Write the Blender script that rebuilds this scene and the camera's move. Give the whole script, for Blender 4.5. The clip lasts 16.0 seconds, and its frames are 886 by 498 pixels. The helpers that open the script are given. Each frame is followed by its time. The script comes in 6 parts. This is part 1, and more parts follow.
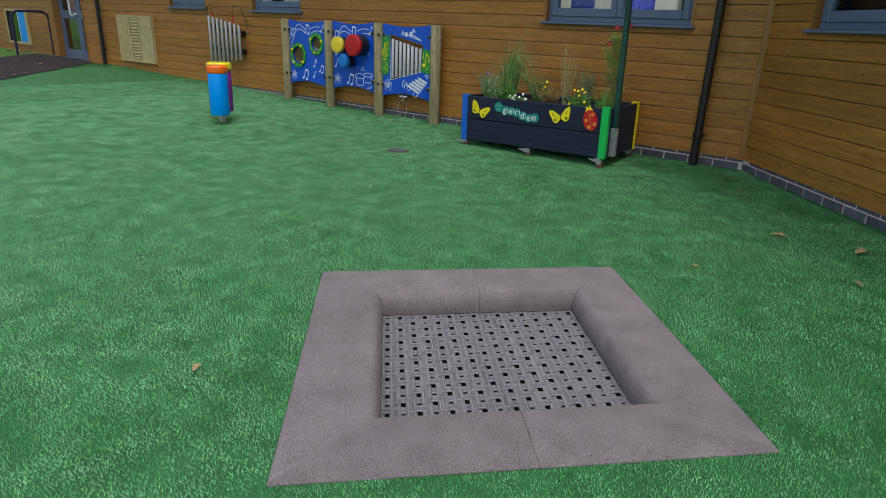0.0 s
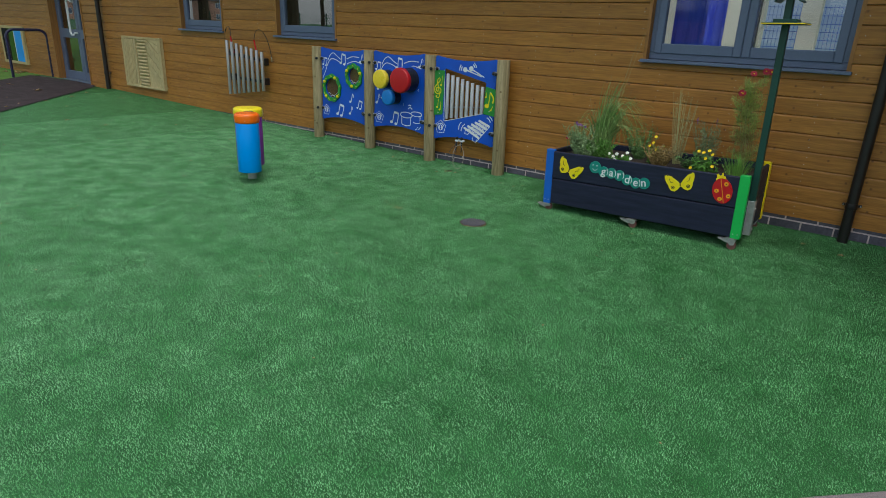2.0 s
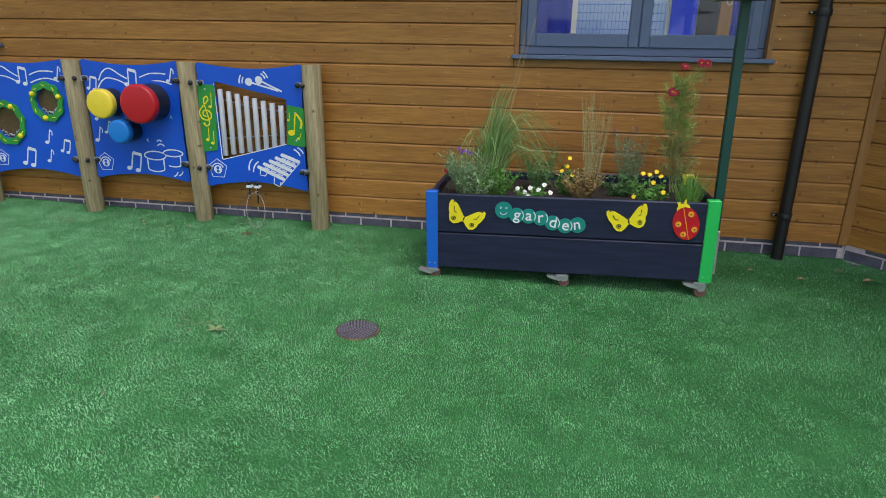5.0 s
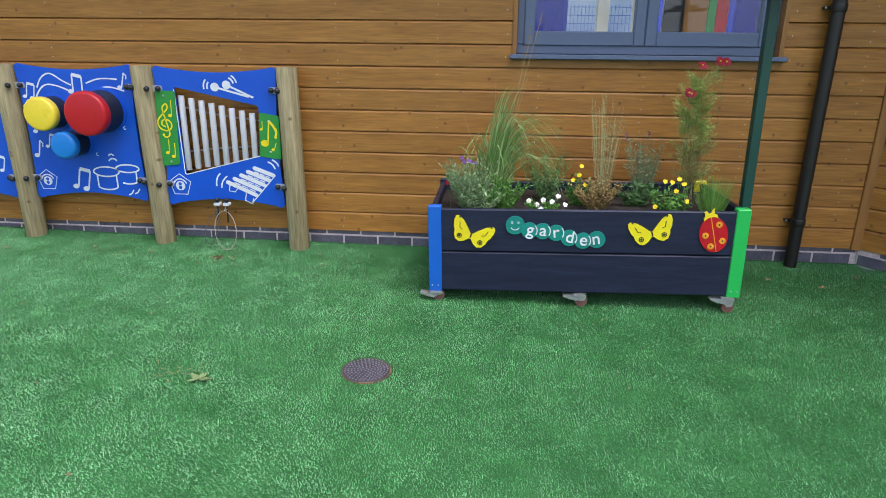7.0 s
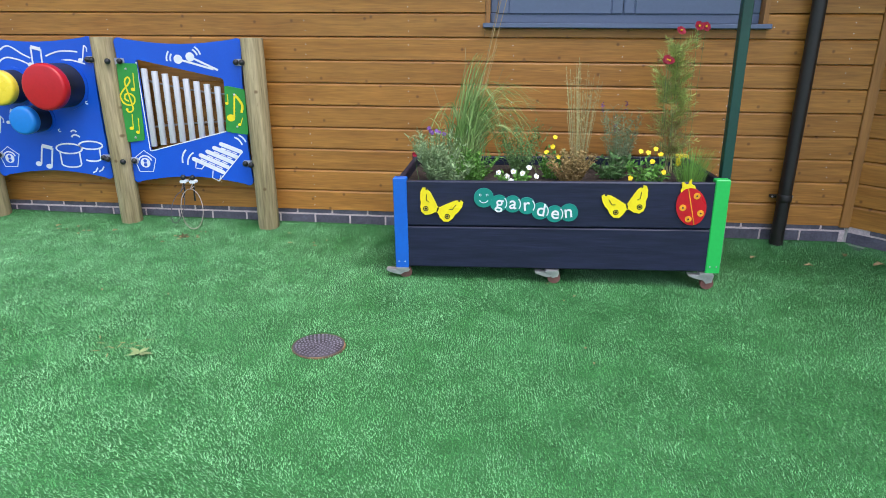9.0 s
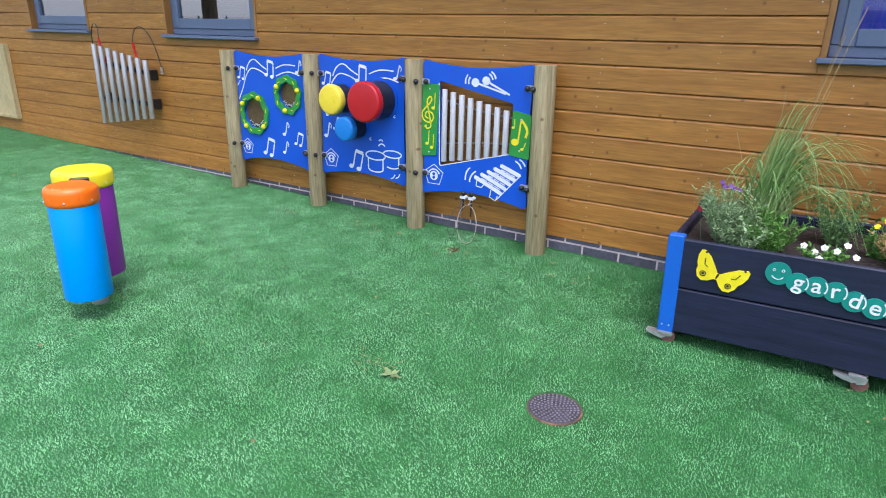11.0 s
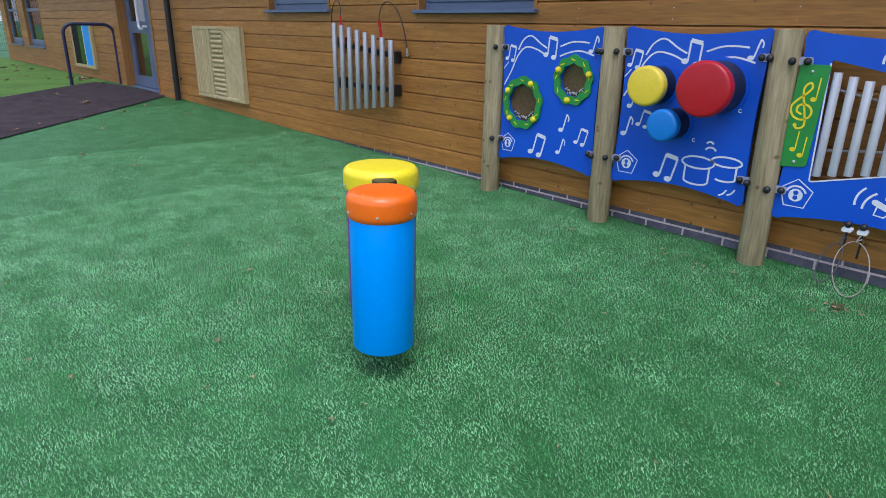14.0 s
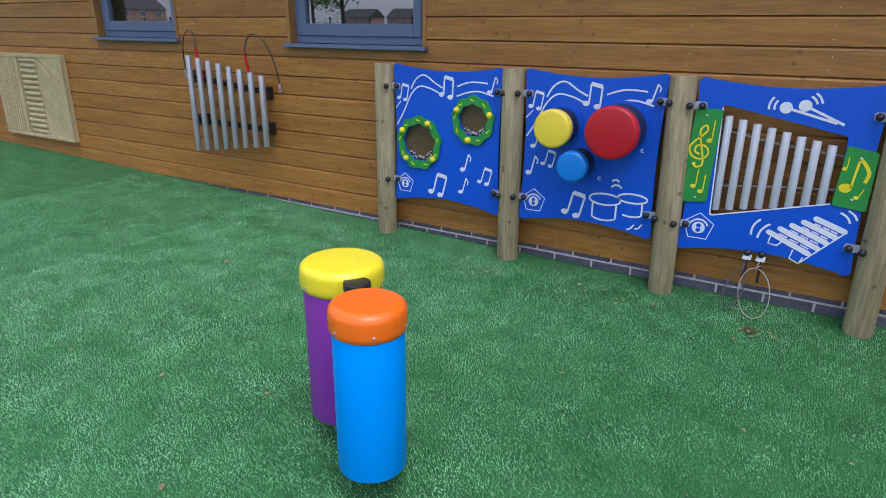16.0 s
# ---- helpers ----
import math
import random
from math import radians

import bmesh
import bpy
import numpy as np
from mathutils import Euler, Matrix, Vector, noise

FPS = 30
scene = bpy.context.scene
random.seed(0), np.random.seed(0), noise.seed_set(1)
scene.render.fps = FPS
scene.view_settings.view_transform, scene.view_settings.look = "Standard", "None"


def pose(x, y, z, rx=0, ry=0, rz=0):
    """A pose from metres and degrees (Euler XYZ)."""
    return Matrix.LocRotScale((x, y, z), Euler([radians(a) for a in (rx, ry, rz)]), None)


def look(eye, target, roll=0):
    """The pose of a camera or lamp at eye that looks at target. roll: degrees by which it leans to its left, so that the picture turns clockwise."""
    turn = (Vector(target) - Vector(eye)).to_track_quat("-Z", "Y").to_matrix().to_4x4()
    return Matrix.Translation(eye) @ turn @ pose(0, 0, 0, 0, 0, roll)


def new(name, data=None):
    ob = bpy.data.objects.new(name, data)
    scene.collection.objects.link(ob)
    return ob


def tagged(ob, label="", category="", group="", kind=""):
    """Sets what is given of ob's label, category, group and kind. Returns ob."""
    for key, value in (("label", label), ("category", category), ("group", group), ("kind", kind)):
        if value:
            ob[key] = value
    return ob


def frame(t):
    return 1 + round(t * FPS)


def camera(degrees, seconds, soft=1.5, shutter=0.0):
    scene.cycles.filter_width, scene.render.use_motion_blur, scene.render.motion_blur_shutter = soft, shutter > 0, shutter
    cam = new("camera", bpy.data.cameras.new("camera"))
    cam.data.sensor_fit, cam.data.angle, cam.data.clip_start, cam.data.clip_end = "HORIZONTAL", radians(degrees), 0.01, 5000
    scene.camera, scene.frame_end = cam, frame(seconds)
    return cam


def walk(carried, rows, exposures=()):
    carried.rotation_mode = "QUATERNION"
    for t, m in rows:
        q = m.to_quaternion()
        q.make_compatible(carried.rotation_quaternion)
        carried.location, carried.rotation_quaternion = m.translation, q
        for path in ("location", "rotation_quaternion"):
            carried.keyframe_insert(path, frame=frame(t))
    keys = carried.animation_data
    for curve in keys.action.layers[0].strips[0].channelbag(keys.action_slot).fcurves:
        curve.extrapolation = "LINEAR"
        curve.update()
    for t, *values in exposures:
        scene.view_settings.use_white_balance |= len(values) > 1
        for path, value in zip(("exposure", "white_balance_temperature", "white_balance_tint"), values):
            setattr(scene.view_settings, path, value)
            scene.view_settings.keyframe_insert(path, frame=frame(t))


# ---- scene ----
cam = camera(71.1, 16.0, soft=0.5, shutter=0.06)
PATH = [
    (0, (-0.427, 0.367, 1.154), (-1.557, 1.871, 0.474), 2.4),
    (0.5, (-0.731, 0.535, 1.187), (-1.866, 2.035, 0.508), 2.3),
    (1, (-1.119, 0.73, 1.244), (-2.258, 2.229, 0.568), 2.3),
    (1.5, (-1.466, 0.865, 1.328), (-2.605, 2.365, 0.656), 2.3),
    (2, (-1.747, 0.986, 1.416), (-2.881, 2.49, 0.744), 2.3),
    (2.5, (-2.094, 1.236, 1.484), (-3.146, 2.801, 0.818), 2.0),
    (3, (-2.482, 1.51, 1.464), (-3.391, 3.168, 0.812), 1.9),
    (3.5, (-2.71, 1.707, 1.403), (-3.399, 3.472, 0.765), 1.7),
    (3.7, (-2.767, 1.753, 1.366), (-3.398, 3.54, 0.729), 1.6),
    (5.8, (-3.709, 2.504, 1.286), (-3.936, 4.39, 0.663), 0.7),
    (6, (-3.682, 2.538, 1.314), (-3.895, 4.427, 0.692), 0.7),
    (6.5, (-3.704, 2.577, 1.312), (-3.892, 4.471, 0.698), 0.7),
    (7, (-3.806, 2.56, 1.255), (-3.979, 4.456, 0.642), 0.6),
    (7.5, (-3.937, 2.491, 1.161), (-4.109, 4.387, 0.548), 0.4),
    (8, (-3.811, 2.479, 1.058), (-3.979, 4.374, 0.442), 0.4),
    (8.2, (-3.709, 2.514, 1.041), (-3.872, 4.409, 0.422), 0.4),
    (10.3, (-3.612, 2.81, 1.268), (-4.121, 4.635, 0.627), 0.9),
    (10.5, (-3.614, 2.828, 1.265), (-4.245, 4.615, 0.625), 1.0),
    (11, (-3.64, 2.876, 1.311), (-4.635, 4.48, 0.65), 1.2),
    (11.5, (-3.783, 2.899, 1.294), (-5.061, 4.284, 0.628), 1.5),
    (12, (-3.988, 2.988, 1.248), (-5.334, 4.307, 0.577), 1.4),
    (12.5, (-4.255, 3.128, 1.234), (-5.612, 4.433, 0.56), 1.3),
    (13, (-4.493, 3.151, 1.24), (-5.851, 4.455, 0.565), 1.2),
    (13.5, (-4.723, 3.117, 1.165), (-6.083, 4.42, 0.492), 1.1),
    (14, (-4.917, 3.113, 1.123), (-6.277, 4.416, 0.451), 1.1),
    (14.5, (-5.115, 3.089, 1.16), (-6.443, 4.425, 0.488), 0.9),
    (15, (-5.272, 3.065, 1.236), (-6.555, 4.444, 0.563), 0.9),
    (15.5, (-5.313, 3.074, 1.277), (-6.467, 4.564, 0.609), 0.8),
    (16, (-5.405, 3.037, 1.336), (-6.367, 4.66, 0.672), 0.6),
]
EXPOSURE = [(0.0, -0.38, 6050, 3), (2.5, -0.45, 6200, 1), (3.7, -0.33, 6200, 4), (6.0, 0.28, 5950, 13), (7.0, 0.40, 5950, 13), (8.0, 0.64, 5950, 12), (10.5, 0.70, 5800, 16), (11.2, 0.60, 5700, 16), (12.5, 0.20, 5650, 16), (14.0, 0.04, 5550, 17), (16.0, 0.03, 5500, 19)]
walk(cam, [(t, look(eye, target, roll)) for t, eye, target, roll in PATH], EXPOSURE)

# ---- light ----
SUN_EL, SUN_AZ = 66.0, 133.0          # azimuth clockwise from +y
world = bpy.data.worlds.new("overcast_sky")
scene.world = world
world.use_nodes = True
wn = world.node_tree
sky = wn.nodes.new("ShaderNodeTexSky")
sky.sky_type, sky.sun_disc = "NISHITA", False
sky.sun_elevation, sky.sun_rotation = radians(SUN_EL), radians(SUN_AZ)
sky.air_density, sky.dust_density, sky.ozone_density = 1.0, 5.0, 1.0
wn.nodes["Background"].inputs["Strength"].default_value = 0.105
cloud = wn.nodes.new("ShaderNodeMix")          # thin even cloud over the whole sky
cloud.data_type, cloud.blend_type = "RGBA", "ADD"
cloud.inputs[0].default_value = 1.0
cloud.inputs[7].default_value = (5.6, 5.75, 5.95, 1)
wn.links.new(sky.outputs[0], cloud.inputs[6])
wn.links.new(cloud.outputs[2], wn.nodes["Background"].inputs["Color"])
sun = new("sun", bpy.data.lights.new("sun", "SUN"))
sun.data.energy, sun.data.angle, sun.data.color = 1.35, radians(26), (1.0, 0.97, 0.92)
sd = Vector((math.sin(radians(SUN_AZ)) * math.cos(radians(SUN_EL)), math.cos(radians(SUN_AZ)) * math.cos(radians(SUN_EL)), math.sin(radians(SUN_EL))))
sun.matrix_world = look(sd * 60, (0, 0, 0))


# ---- materials ----
def surf(name, c1, c2=None, scale=6.0, rough=0.6, bump=0.0, bscale=60.0, stretch=(1, 1, 1), metal=0.0, rand=0.0, island=0.0,
         fine=0.25, fscale=None, rvar=0.1, coat=0.0, sheen=0.0, spots=None, spec=0.5, knots=None, band=(0.3, 0.7)):
    """A node material: two tones mixed by a broad and a fine noise, with bump and uneven gloss."""
    m = bpy.data.materials.new(name)
    m.use_nodes = True
    nt, N, L = m.node_tree, m.node_tree.nodes, m.node_tree.links
    b = N["Principled BSDF"]
    c2 = c2 or tuple(x * 0.75 for x in c1)
    tc, mp, oi = N.new("ShaderNodeTexCoord"), N.new("ShaderNodeMapping"), N.new("ShaderNodeObjectInfo")
    mp.inputs["Scale"].default_value = stretch
    off = N.new("ShaderNodeMath")
    off.operation = "MULTIPLY"
    off.inputs[1].default_value = 37.0
    L.new(oi.outputs["Random"], off.inputs[0])
    L.new(off.outputs[0], mp.inputs["Location"])
    L.new(tc.outputs["Object"], mp.inputs["Vector"])
    n1, n2 = N.new("ShaderNodeTexNoise"), N.new("ShaderNodeTexNoise")
    n1.inputs["Scale"].default_value, n1.inputs["Detail"].default_value = scale, 4
    n2.inputs["Scale"].default_value, n2.inputs["Detail"].default_value = fscale or bscale, 3
    L.new(mp.outputs[0], n1.inputs["Vector"])
    L.new(mp.outputs[0], n2.inputs["Vector"])
    ramp = N.new("ShaderNodeMapRange")
    ramp.inputs[1].default_value, ramp.inputs[2].default_value = band
    L.new(n1.outputs[0], ramp.inputs[0])
    mix = N.new("ShaderNodeMix")
    mix.data_type = "RGBA"
    mix.inputs[6].default_value, mix.inputs[7].default_value = (*c1, 1), (*c2, 1)
    L.new(ramp.outputs[0], mix.inputs[0])
    hsv = N.new("ShaderNodeHueSaturation")
    L.new(mix.outputs[2], hsv.inputs["Color"])
    val = N.new("ShaderNodeMapRange")
    val.inputs[1].default_value, val.inputs[2].default_value = 0.25, 0.75
    val.inputs[3].default_value, val.inputs[4].default_value = 1 - fine, 1 + fine
    L.new(n2.outputs[0], val.inputs[0])
    out = val.outputs[0]
    for amount, node, socket in ((rand, oi, "Random"), (island, N.new("ShaderNodeNewGeometry") if island else None, "Random Per Island")):
        if amount:
            r = N.new("ShaderNodeMapRange")
            r.inputs[3].default_value, r.inputs[4].default_value = 1 - amount, 1 + amount
            L.new(node.outputs[socket], r.inputs[0])
            k = N.new("ShaderNodeMath")
            k.operation = "MULTIPLY"
            L.new(out, k.inputs[0])
            L.new(r.outputs[0], k.inputs[1])
            out = k.outputs[0]
    L.new(out, hsv.inputs["Value"])
    col = hsv.outputs[0]
    if spots:
        sc, size, colour, amt = spots
        v = N.new("ShaderNodeTexVoronoi")
        v.inputs["Scale"].default_value = sc
        L.new(mp.outputs[0], v.inputs["Vector"])
        sr = N.new("ShaderNodeMapRange")
        sr.inputs[1].default_value, sr.inputs[2].default_value = size * 0.5, size
        sr.inputs[3].default_value, sr.inputs[4].default_value = amt, 0.0
        L.new(v.outputs["Distance"], sr.inputs[0])
        mx = N.new("ShaderNodeMix")
        mx.data_type = "RGBA"
        mx.inputs[7].default_value = (*colour, 1)
        L.new(sr.outputs[0], mx.inputs[0])
        L.new(col, mx.inputs[6])
        col = mx.outputs[2]
    if knots:
        sc, size, colour, amt = knots
        kp, kv, kr, kx = N.new("ShaderNodeMapping"), N.new("ShaderNodeTexVoronoi"), N.new("ShaderNodeMapRange"), N.new("ShaderNodeMix")
        kp.inputs["Rotation"].default_value = (radians(90), 0, 0)
        L.new(tc.outputs["Object"], kp.inputs["Vector"])
        L.new(off.outputs[0], kp.inputs["Location"])
        kv.voronoi_dimensions = "2D"
        kv.inputs["Scale"].default_value = sc
        L.new(kp.outputs[0], kv.inputs["Vector"])
        kr.inputs[1].default_value, kr.inputs[2].default_value = size * 0.35, size
        kr.inputs[3].default_value, kr.inputs[4].default_value = amt, 0.0
        L.new(kv.outputs["Distance"], kr.inputs[0])
        kx.data_type = "RGBA"
        kx.inputs[7].default_value = (*colour, 1)
        L.new(kr.outputs[0], kx.inputs[0])
        L.new(col, kx.inputs[6])
        col = kx.outputs[2]
    L.new(col, b.inputs["Base Color"])
    rr = N.new("ShaderNodeMapRange")
    rr.inputs[3].default_value, rr.inputs[4].default_value = max(0.03, rough - rvar), min(1, rough + rvar)
    L.new(n1.outputs[0], rr.inputs[0])
    L.new(rr.outputs[0], b.inputs["Roughness"])
    b.inputs["Metallic"].default_value = metal
    b.inputs["Specular IOR Level"].default_value = spec
    b.inputs["Coat Weight"].default_value = coat
    if sheen:
        b.inputs["Sheen Weight"].default_value = sheen
        b.inputs["Sheen Roughness"].default_value = 0.4
    if bump:
        bp = N.new("ShaderNodeBump")
        bp.inputs["Strength"].default_value, bp.inputs["Distance"].default_value = bump, 0.004
        L.new(n2.outputs[0], bp.inputs["Height"])
        L.new(bp.outputs[0], b.inputs["Normal"])
    return m


def glass_material(name, tint=(0.9, 0.95, 0.95), ior=4.6):
    m = bpy.data.materials.new(name)
    m.use_nodes = True
    N, L = m.node_tree.nodes, m.node_tree.links
    N.remove(N["Principled BSDF"])
    t, g, f, mx = N.new("ShaderNodeBsdfTransparent"), N.new("ShaderNodeBsdfGlossy"), N.new("ShaderNodeFresnel"), N.new("ShaderNodeMixShader")
    t.inputs[0].default_value = (*tint, 1)
    g.inputs["Roughness"].default_value = 0.01
    f.inputs["IOR"].default_value = ior
    L.new(f.outputs[0], mx.inputs[0])
    L.new(t.outputs[0], mx.inputs[1])
    L.new(g.outputs[0], mx.inputs[2])
    L.new(mx.outputs[0], N["Material Output"].inputs[0])
    return m


# Kept darker than the fibres: shade between tufts is put into this colour.
M_TURF = surf("artificial_turf", (0.033, 0.150, 0.038), (0.018, 0.100, 0.021), scale=6.0, rough=0.6, bump=0.8, bscale=150, fine=0.5, fscale=150, spec=0.45)
# Light mint and dark patches put the pile's uneven sheen into the colour.
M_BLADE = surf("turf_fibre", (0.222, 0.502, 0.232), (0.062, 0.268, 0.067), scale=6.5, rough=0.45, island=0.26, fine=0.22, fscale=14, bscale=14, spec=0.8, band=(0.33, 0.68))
M_MULCH = surf("rubber_mulch", (0.056, 0.043, 0.048), (0.032, 0.025, 0.028), scale=5, rough=0.95, bump=1.0, bscale=120, fine=0.6, spec=0.2, spots=(26, 0.13, (0.24, 0.20, 0.17), 0.7))
M_BOARD = surf("stained_cladding", (0.385, 0.176, 0.031), (0.280, 0.117, 0.017), scale=2.2, rough=0.5, bump=0.15, bscale=9, stretch=(0.9, 12, 12), rand=0.14, fine=0.26, fscale=9,
               spots=(2.0, 0.10, (0.16, 0.066, 0.018), 0.6), knots=(4.6, 0.056, (0.10, 0.040, 0.009), 0.7))
M_TRIM = surf("stained_trim", (0.34, 0.16, 0.038), (0.25, 0.11, 0.024), scale=3, rough=0.5, bump=0.15, bscale=10, stretch=(10, 10, 0.8), fine=0.15)
M_BRICK = surf("engineering_brick", (0.11, 0.105, 0.14), (0.065, 0.063, 0.09), scale=14, rough=0.6, bump=0.3, bscale=90, rand=0.25, fine=0.25)
M_MORTAR = surf("mortar", (0.58, 0.49, 0.49), (0.46, 0.38, 0.39), scale=20, rough=0.95, bump=0.5, bscale=150)
M_PVC = surf("grey_window_frame", (0.118, 0.155, 0.255), (0.105, 0.138, 0.225), scale=2, rough=0.42, fine=0.05)
M_PLASTER = surf("painted_plaster", (0.82, 0.80, 0.76), (0.76, 0.74, 0.7), scale=3, rough=0.9)
M_DARKFLOOR = surf("carpet", (0.24, 0.23, 0.26), (0.19, 0.18, 0.21), scale=8, rough=0.95)
M_GLASS = glass_material("coated_window_glass")
M_CLEAR = glass_material("clear_window_glass", ior=1.55)
M_BLACK = surf("black_plastic", (0.012, 0.012, 0.014), (0.02, 0.02, 0.022), scale=12, rough=0.38, fine=0.1)
M_PIPE = surf("black_downpipe", (0.010, 0.009, 0.010), (0.018, 0.015, 0.015), scale=9, rough=0.42, fine=0.15)
M_TILE = surf("rubber_edging", (0.235, 0.190, 0.198), (0.175, 0.142, 0.150), scale=7, rough=0.9, bump=0.8, bscale=260, fine=0.5, fscale=240, rand=0.06, spots=(42, 0.13, (0.05, 0.038, 0.042), 0.8))
M_BED = surf("trampoline_webbing", (0.205, 0.182, 0.195), (0.135, 0.118, 0.136), scale=3, rough=0.8, bump=0.5, bscale=20, stretch=(18, 1, 1), fine=0.3, fscale=14, rand=0.07)
M_STITCH = surf("webbing_stitch", (0.32, 0.29, 0.30), (0.24, 0.215, 0.225), scale=30, rough=0.85)
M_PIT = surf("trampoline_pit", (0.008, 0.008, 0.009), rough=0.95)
M_BLUE = surf("blue_panel", (0.010, 0.095, 0.62), (0.009, 0.08, 0.56), scale=3, rough=0.38, bump=0.08, bscale=300, fine=0.05)
M_WHITE = surf("white_engraving", (0.78, 0.80, 0.82), (0.70, 0.72, 0.76), scale=20, rough=0.6, fine=0.05)
M_GREEN = surf("green_plastic", (0.035, 0.30, 0.05), (0.03, 0.25, 0.04), scale=6, rough=0.4, fine=0.06)
M_YELLOW = surf("yellow_plastic", (0.88, 0.73, 0.012), (0.82, 0.67, 0.010), scale=5, rough=0.32, fine=0.04)
M_RED = surf("red_drum_skin", (0.52, 0.008, 0.018), (0.44, 0.007, 0.015), scale=5, rough=0.3, fine=0.05)
M_CYAN = surf("light_blue_drum_skin", (0.02, 0.22, 0.68), (0.018, 0.19, 0.6), scale=5, rough=0.3, fine=0.05)
M_ORANGE = surf("orange_cap", (0.92, 0.17, 0.005), (0.88, 0.15, 0.004), scale=5, rough=0.26, fine=0.03)
M_TUBE_B = surf("blue_tube", (0.004, 0.31, 0.95), (0.004, 0.29, 0.90), scale=3, rough=0.4, fine=0.03)
M_TUBE_P = surf("purple_tube", (0.25, 0.030, 0.36), (0.22, 0.026, 0.32), scale=3, rough=0.45, fine=0.04)
M_POST = surf("treated_pine_post", (0.40, 0.33, 0.185), (0.25, 0.20, 0.10), scale=3, rough=0.75, bump=0.35, bscale=11, stretch=(9, 9, 0.7), fine=0.3, rand=0.08, spots=(7, 0.1, (0.12, 0.075, 0.03), 0.7), knots=(5.5, 0.075, (0.13, 0.08, 0.03), 0.85))
M_PLATE = surf("pale_bracket_plastic", (0.42, 0.43, 0.50), (0.36, 0.37, 0.44), scale=20, rough=0.35, fine=0.05)
M_PALE = surf("pale_treated_timber", (0.52, 0.43, 0.23), (0.44, 0.35, 0.175), scale=4, rough=0.75, bump=0.25, bscale=20, stretch=(3, 3, 1), fine=0.15, rand=0.08)
M_CHIME = surf("aluminium_tube", (0.50, 0.50, 0.52), (0.40, 0.40, 0.42), scale=5, rough=0.34, metal=0.5, stretch=(20, 20, 1), fine=0.06)
M_CHIME_P = surf("pale_aluminium_chime", (0.66, 0.66, 0.70), (0.56, 0.56, 0.60), scale=5, rough=0.4, metal=0.2, stretch=(20, 20, 1), fine=0.05)
M_STEEL = surf("galvanised_steel", (0.55, 0.55, 0.56), (0.42, 0.42, 0.44), scale=20, rough=0.35, metal=0.6, fine=0.1)
M_PLANK = surf("charcoal_painted_plank", (0.018, 0.022, 0.052), (0.010, 0.013, 0.032), scale=3, rough=0.5, bump=0.25, bscale=12, stretch=(1, 10, 10), fine=0.25, spec=0.3)
M_PBLUE = surf("blue_corner_post", (0.012, 0.13, 0.58), (0.010, 0.11, 0.52), scale=5, rough=0.42, fine=0.05)
M_PGREEN = surf("green_corner_post", (0.03, 0.50, 0.09), (0.026, 0.45, 0.08), scale=5, rough=0.42, fine=0.05)
M_SOIL = surf("potting_soil", (0.050, 0.034, 0.026), (0.010, 0.007, 0.006), scale=45, rough=1.0, bump=1.0, bscale=70, fine=0.7)
M_POLE = surf("dark_green_pole", (0.006, 0.055, 0.04), (0.005, 0.045, 0.034), scale=6, rough=0.45, fine=0.1)
M_TEAL = surf("teal_plaque", (0.015, 0.26, 0.21), (0.012, 0.22, 0.18), scale=6, rough=0.4, fine=0.04)
M_RUBBER = surf("castor_wheel", (0.21, 0.085, 0.07), (0.12, 0.055, 0.05), scale=20, rough=0.6)
M_NAIL = surf("nail_head", (0.75, 0.74, 0.70), rough=0.4)
M_PALEYEL = surf("pale_yellow_drum_skin", (0.85, 0.66, 0.045), (0.82, 0.61, 0.035), scale=5, rough=0.3, fine=0.04)
M_LEAF = surf("fallen_leaf", (0.40, 0.29, 0.15), (0.24, 0.15, 0.075), scale=25, rough=0.8, rand=0.35)


# ---- helpers ----
def thing(name, label, category, group="", m=None, kind=""):
    ob = tagged(new(name), label, category, group, kind)
    ob.empty_display_size = 0.1
    if m is not None:
        ob.matrix_basis = m
    return ob


def part(name, bm, material, parent=None, label="", smooth=False, m=None):
    me = bpy.data.meshes.new(name)
    bmesh.ops.recalc_face_normals(bm, faces=bm.faces)
    bm.to_mesh(me)
    bm.free()
    me.materials.append(material)
    if smooth:
        me.polygons.foreach_set("use_smooth", [True] * len(me.polygons))
        me.set_sharp_from_angle(angle=radians(40))
    ob = new(name, me)
    ob.parent = parent
    if m is not None:
        ob.matrix_basis = m
    return tagged(ob, label)


def raw(name, verts, faces, material, parent=None, label=""):
    me = bpy.data.meshes.new(name)
    me.from_pydata(verts, [], faces)
    me.materials.append(material)
    ob = new(name, me)
    ob.parent = parent
    return tagged(ob, label)


def again(ob, m, parent=None):
    """One more piece on the same mesh."""
    o = new(ob.name.split(".")[0], ob.data)
    o.parent = parent or ob.parent
    o.matrix_basis = m
    return o


def box(x0, x1, y0, y1, z0, z1, bev=0.0, bm=None, seg=1):
    bm = bm or bmesh.new()
    r = bmesh.ops.create_cube(bm, size=1, matrix=Matrix.Translation(((x0 + x1) / 2, (y0 + y1) / 2, (z0 + z1) / 2)) @ Matrix.Diagonal((x1 - x0, y1 - y0, z1 - z0, 1)))
    if bev:
        es = {e for v in r["verts"] for e in v.link_edges}
        bmesh.ops.bevel(bm, geom=list(es), offset=bev, segments=seg, affect="EDGES", profile=0.5)
    return bm


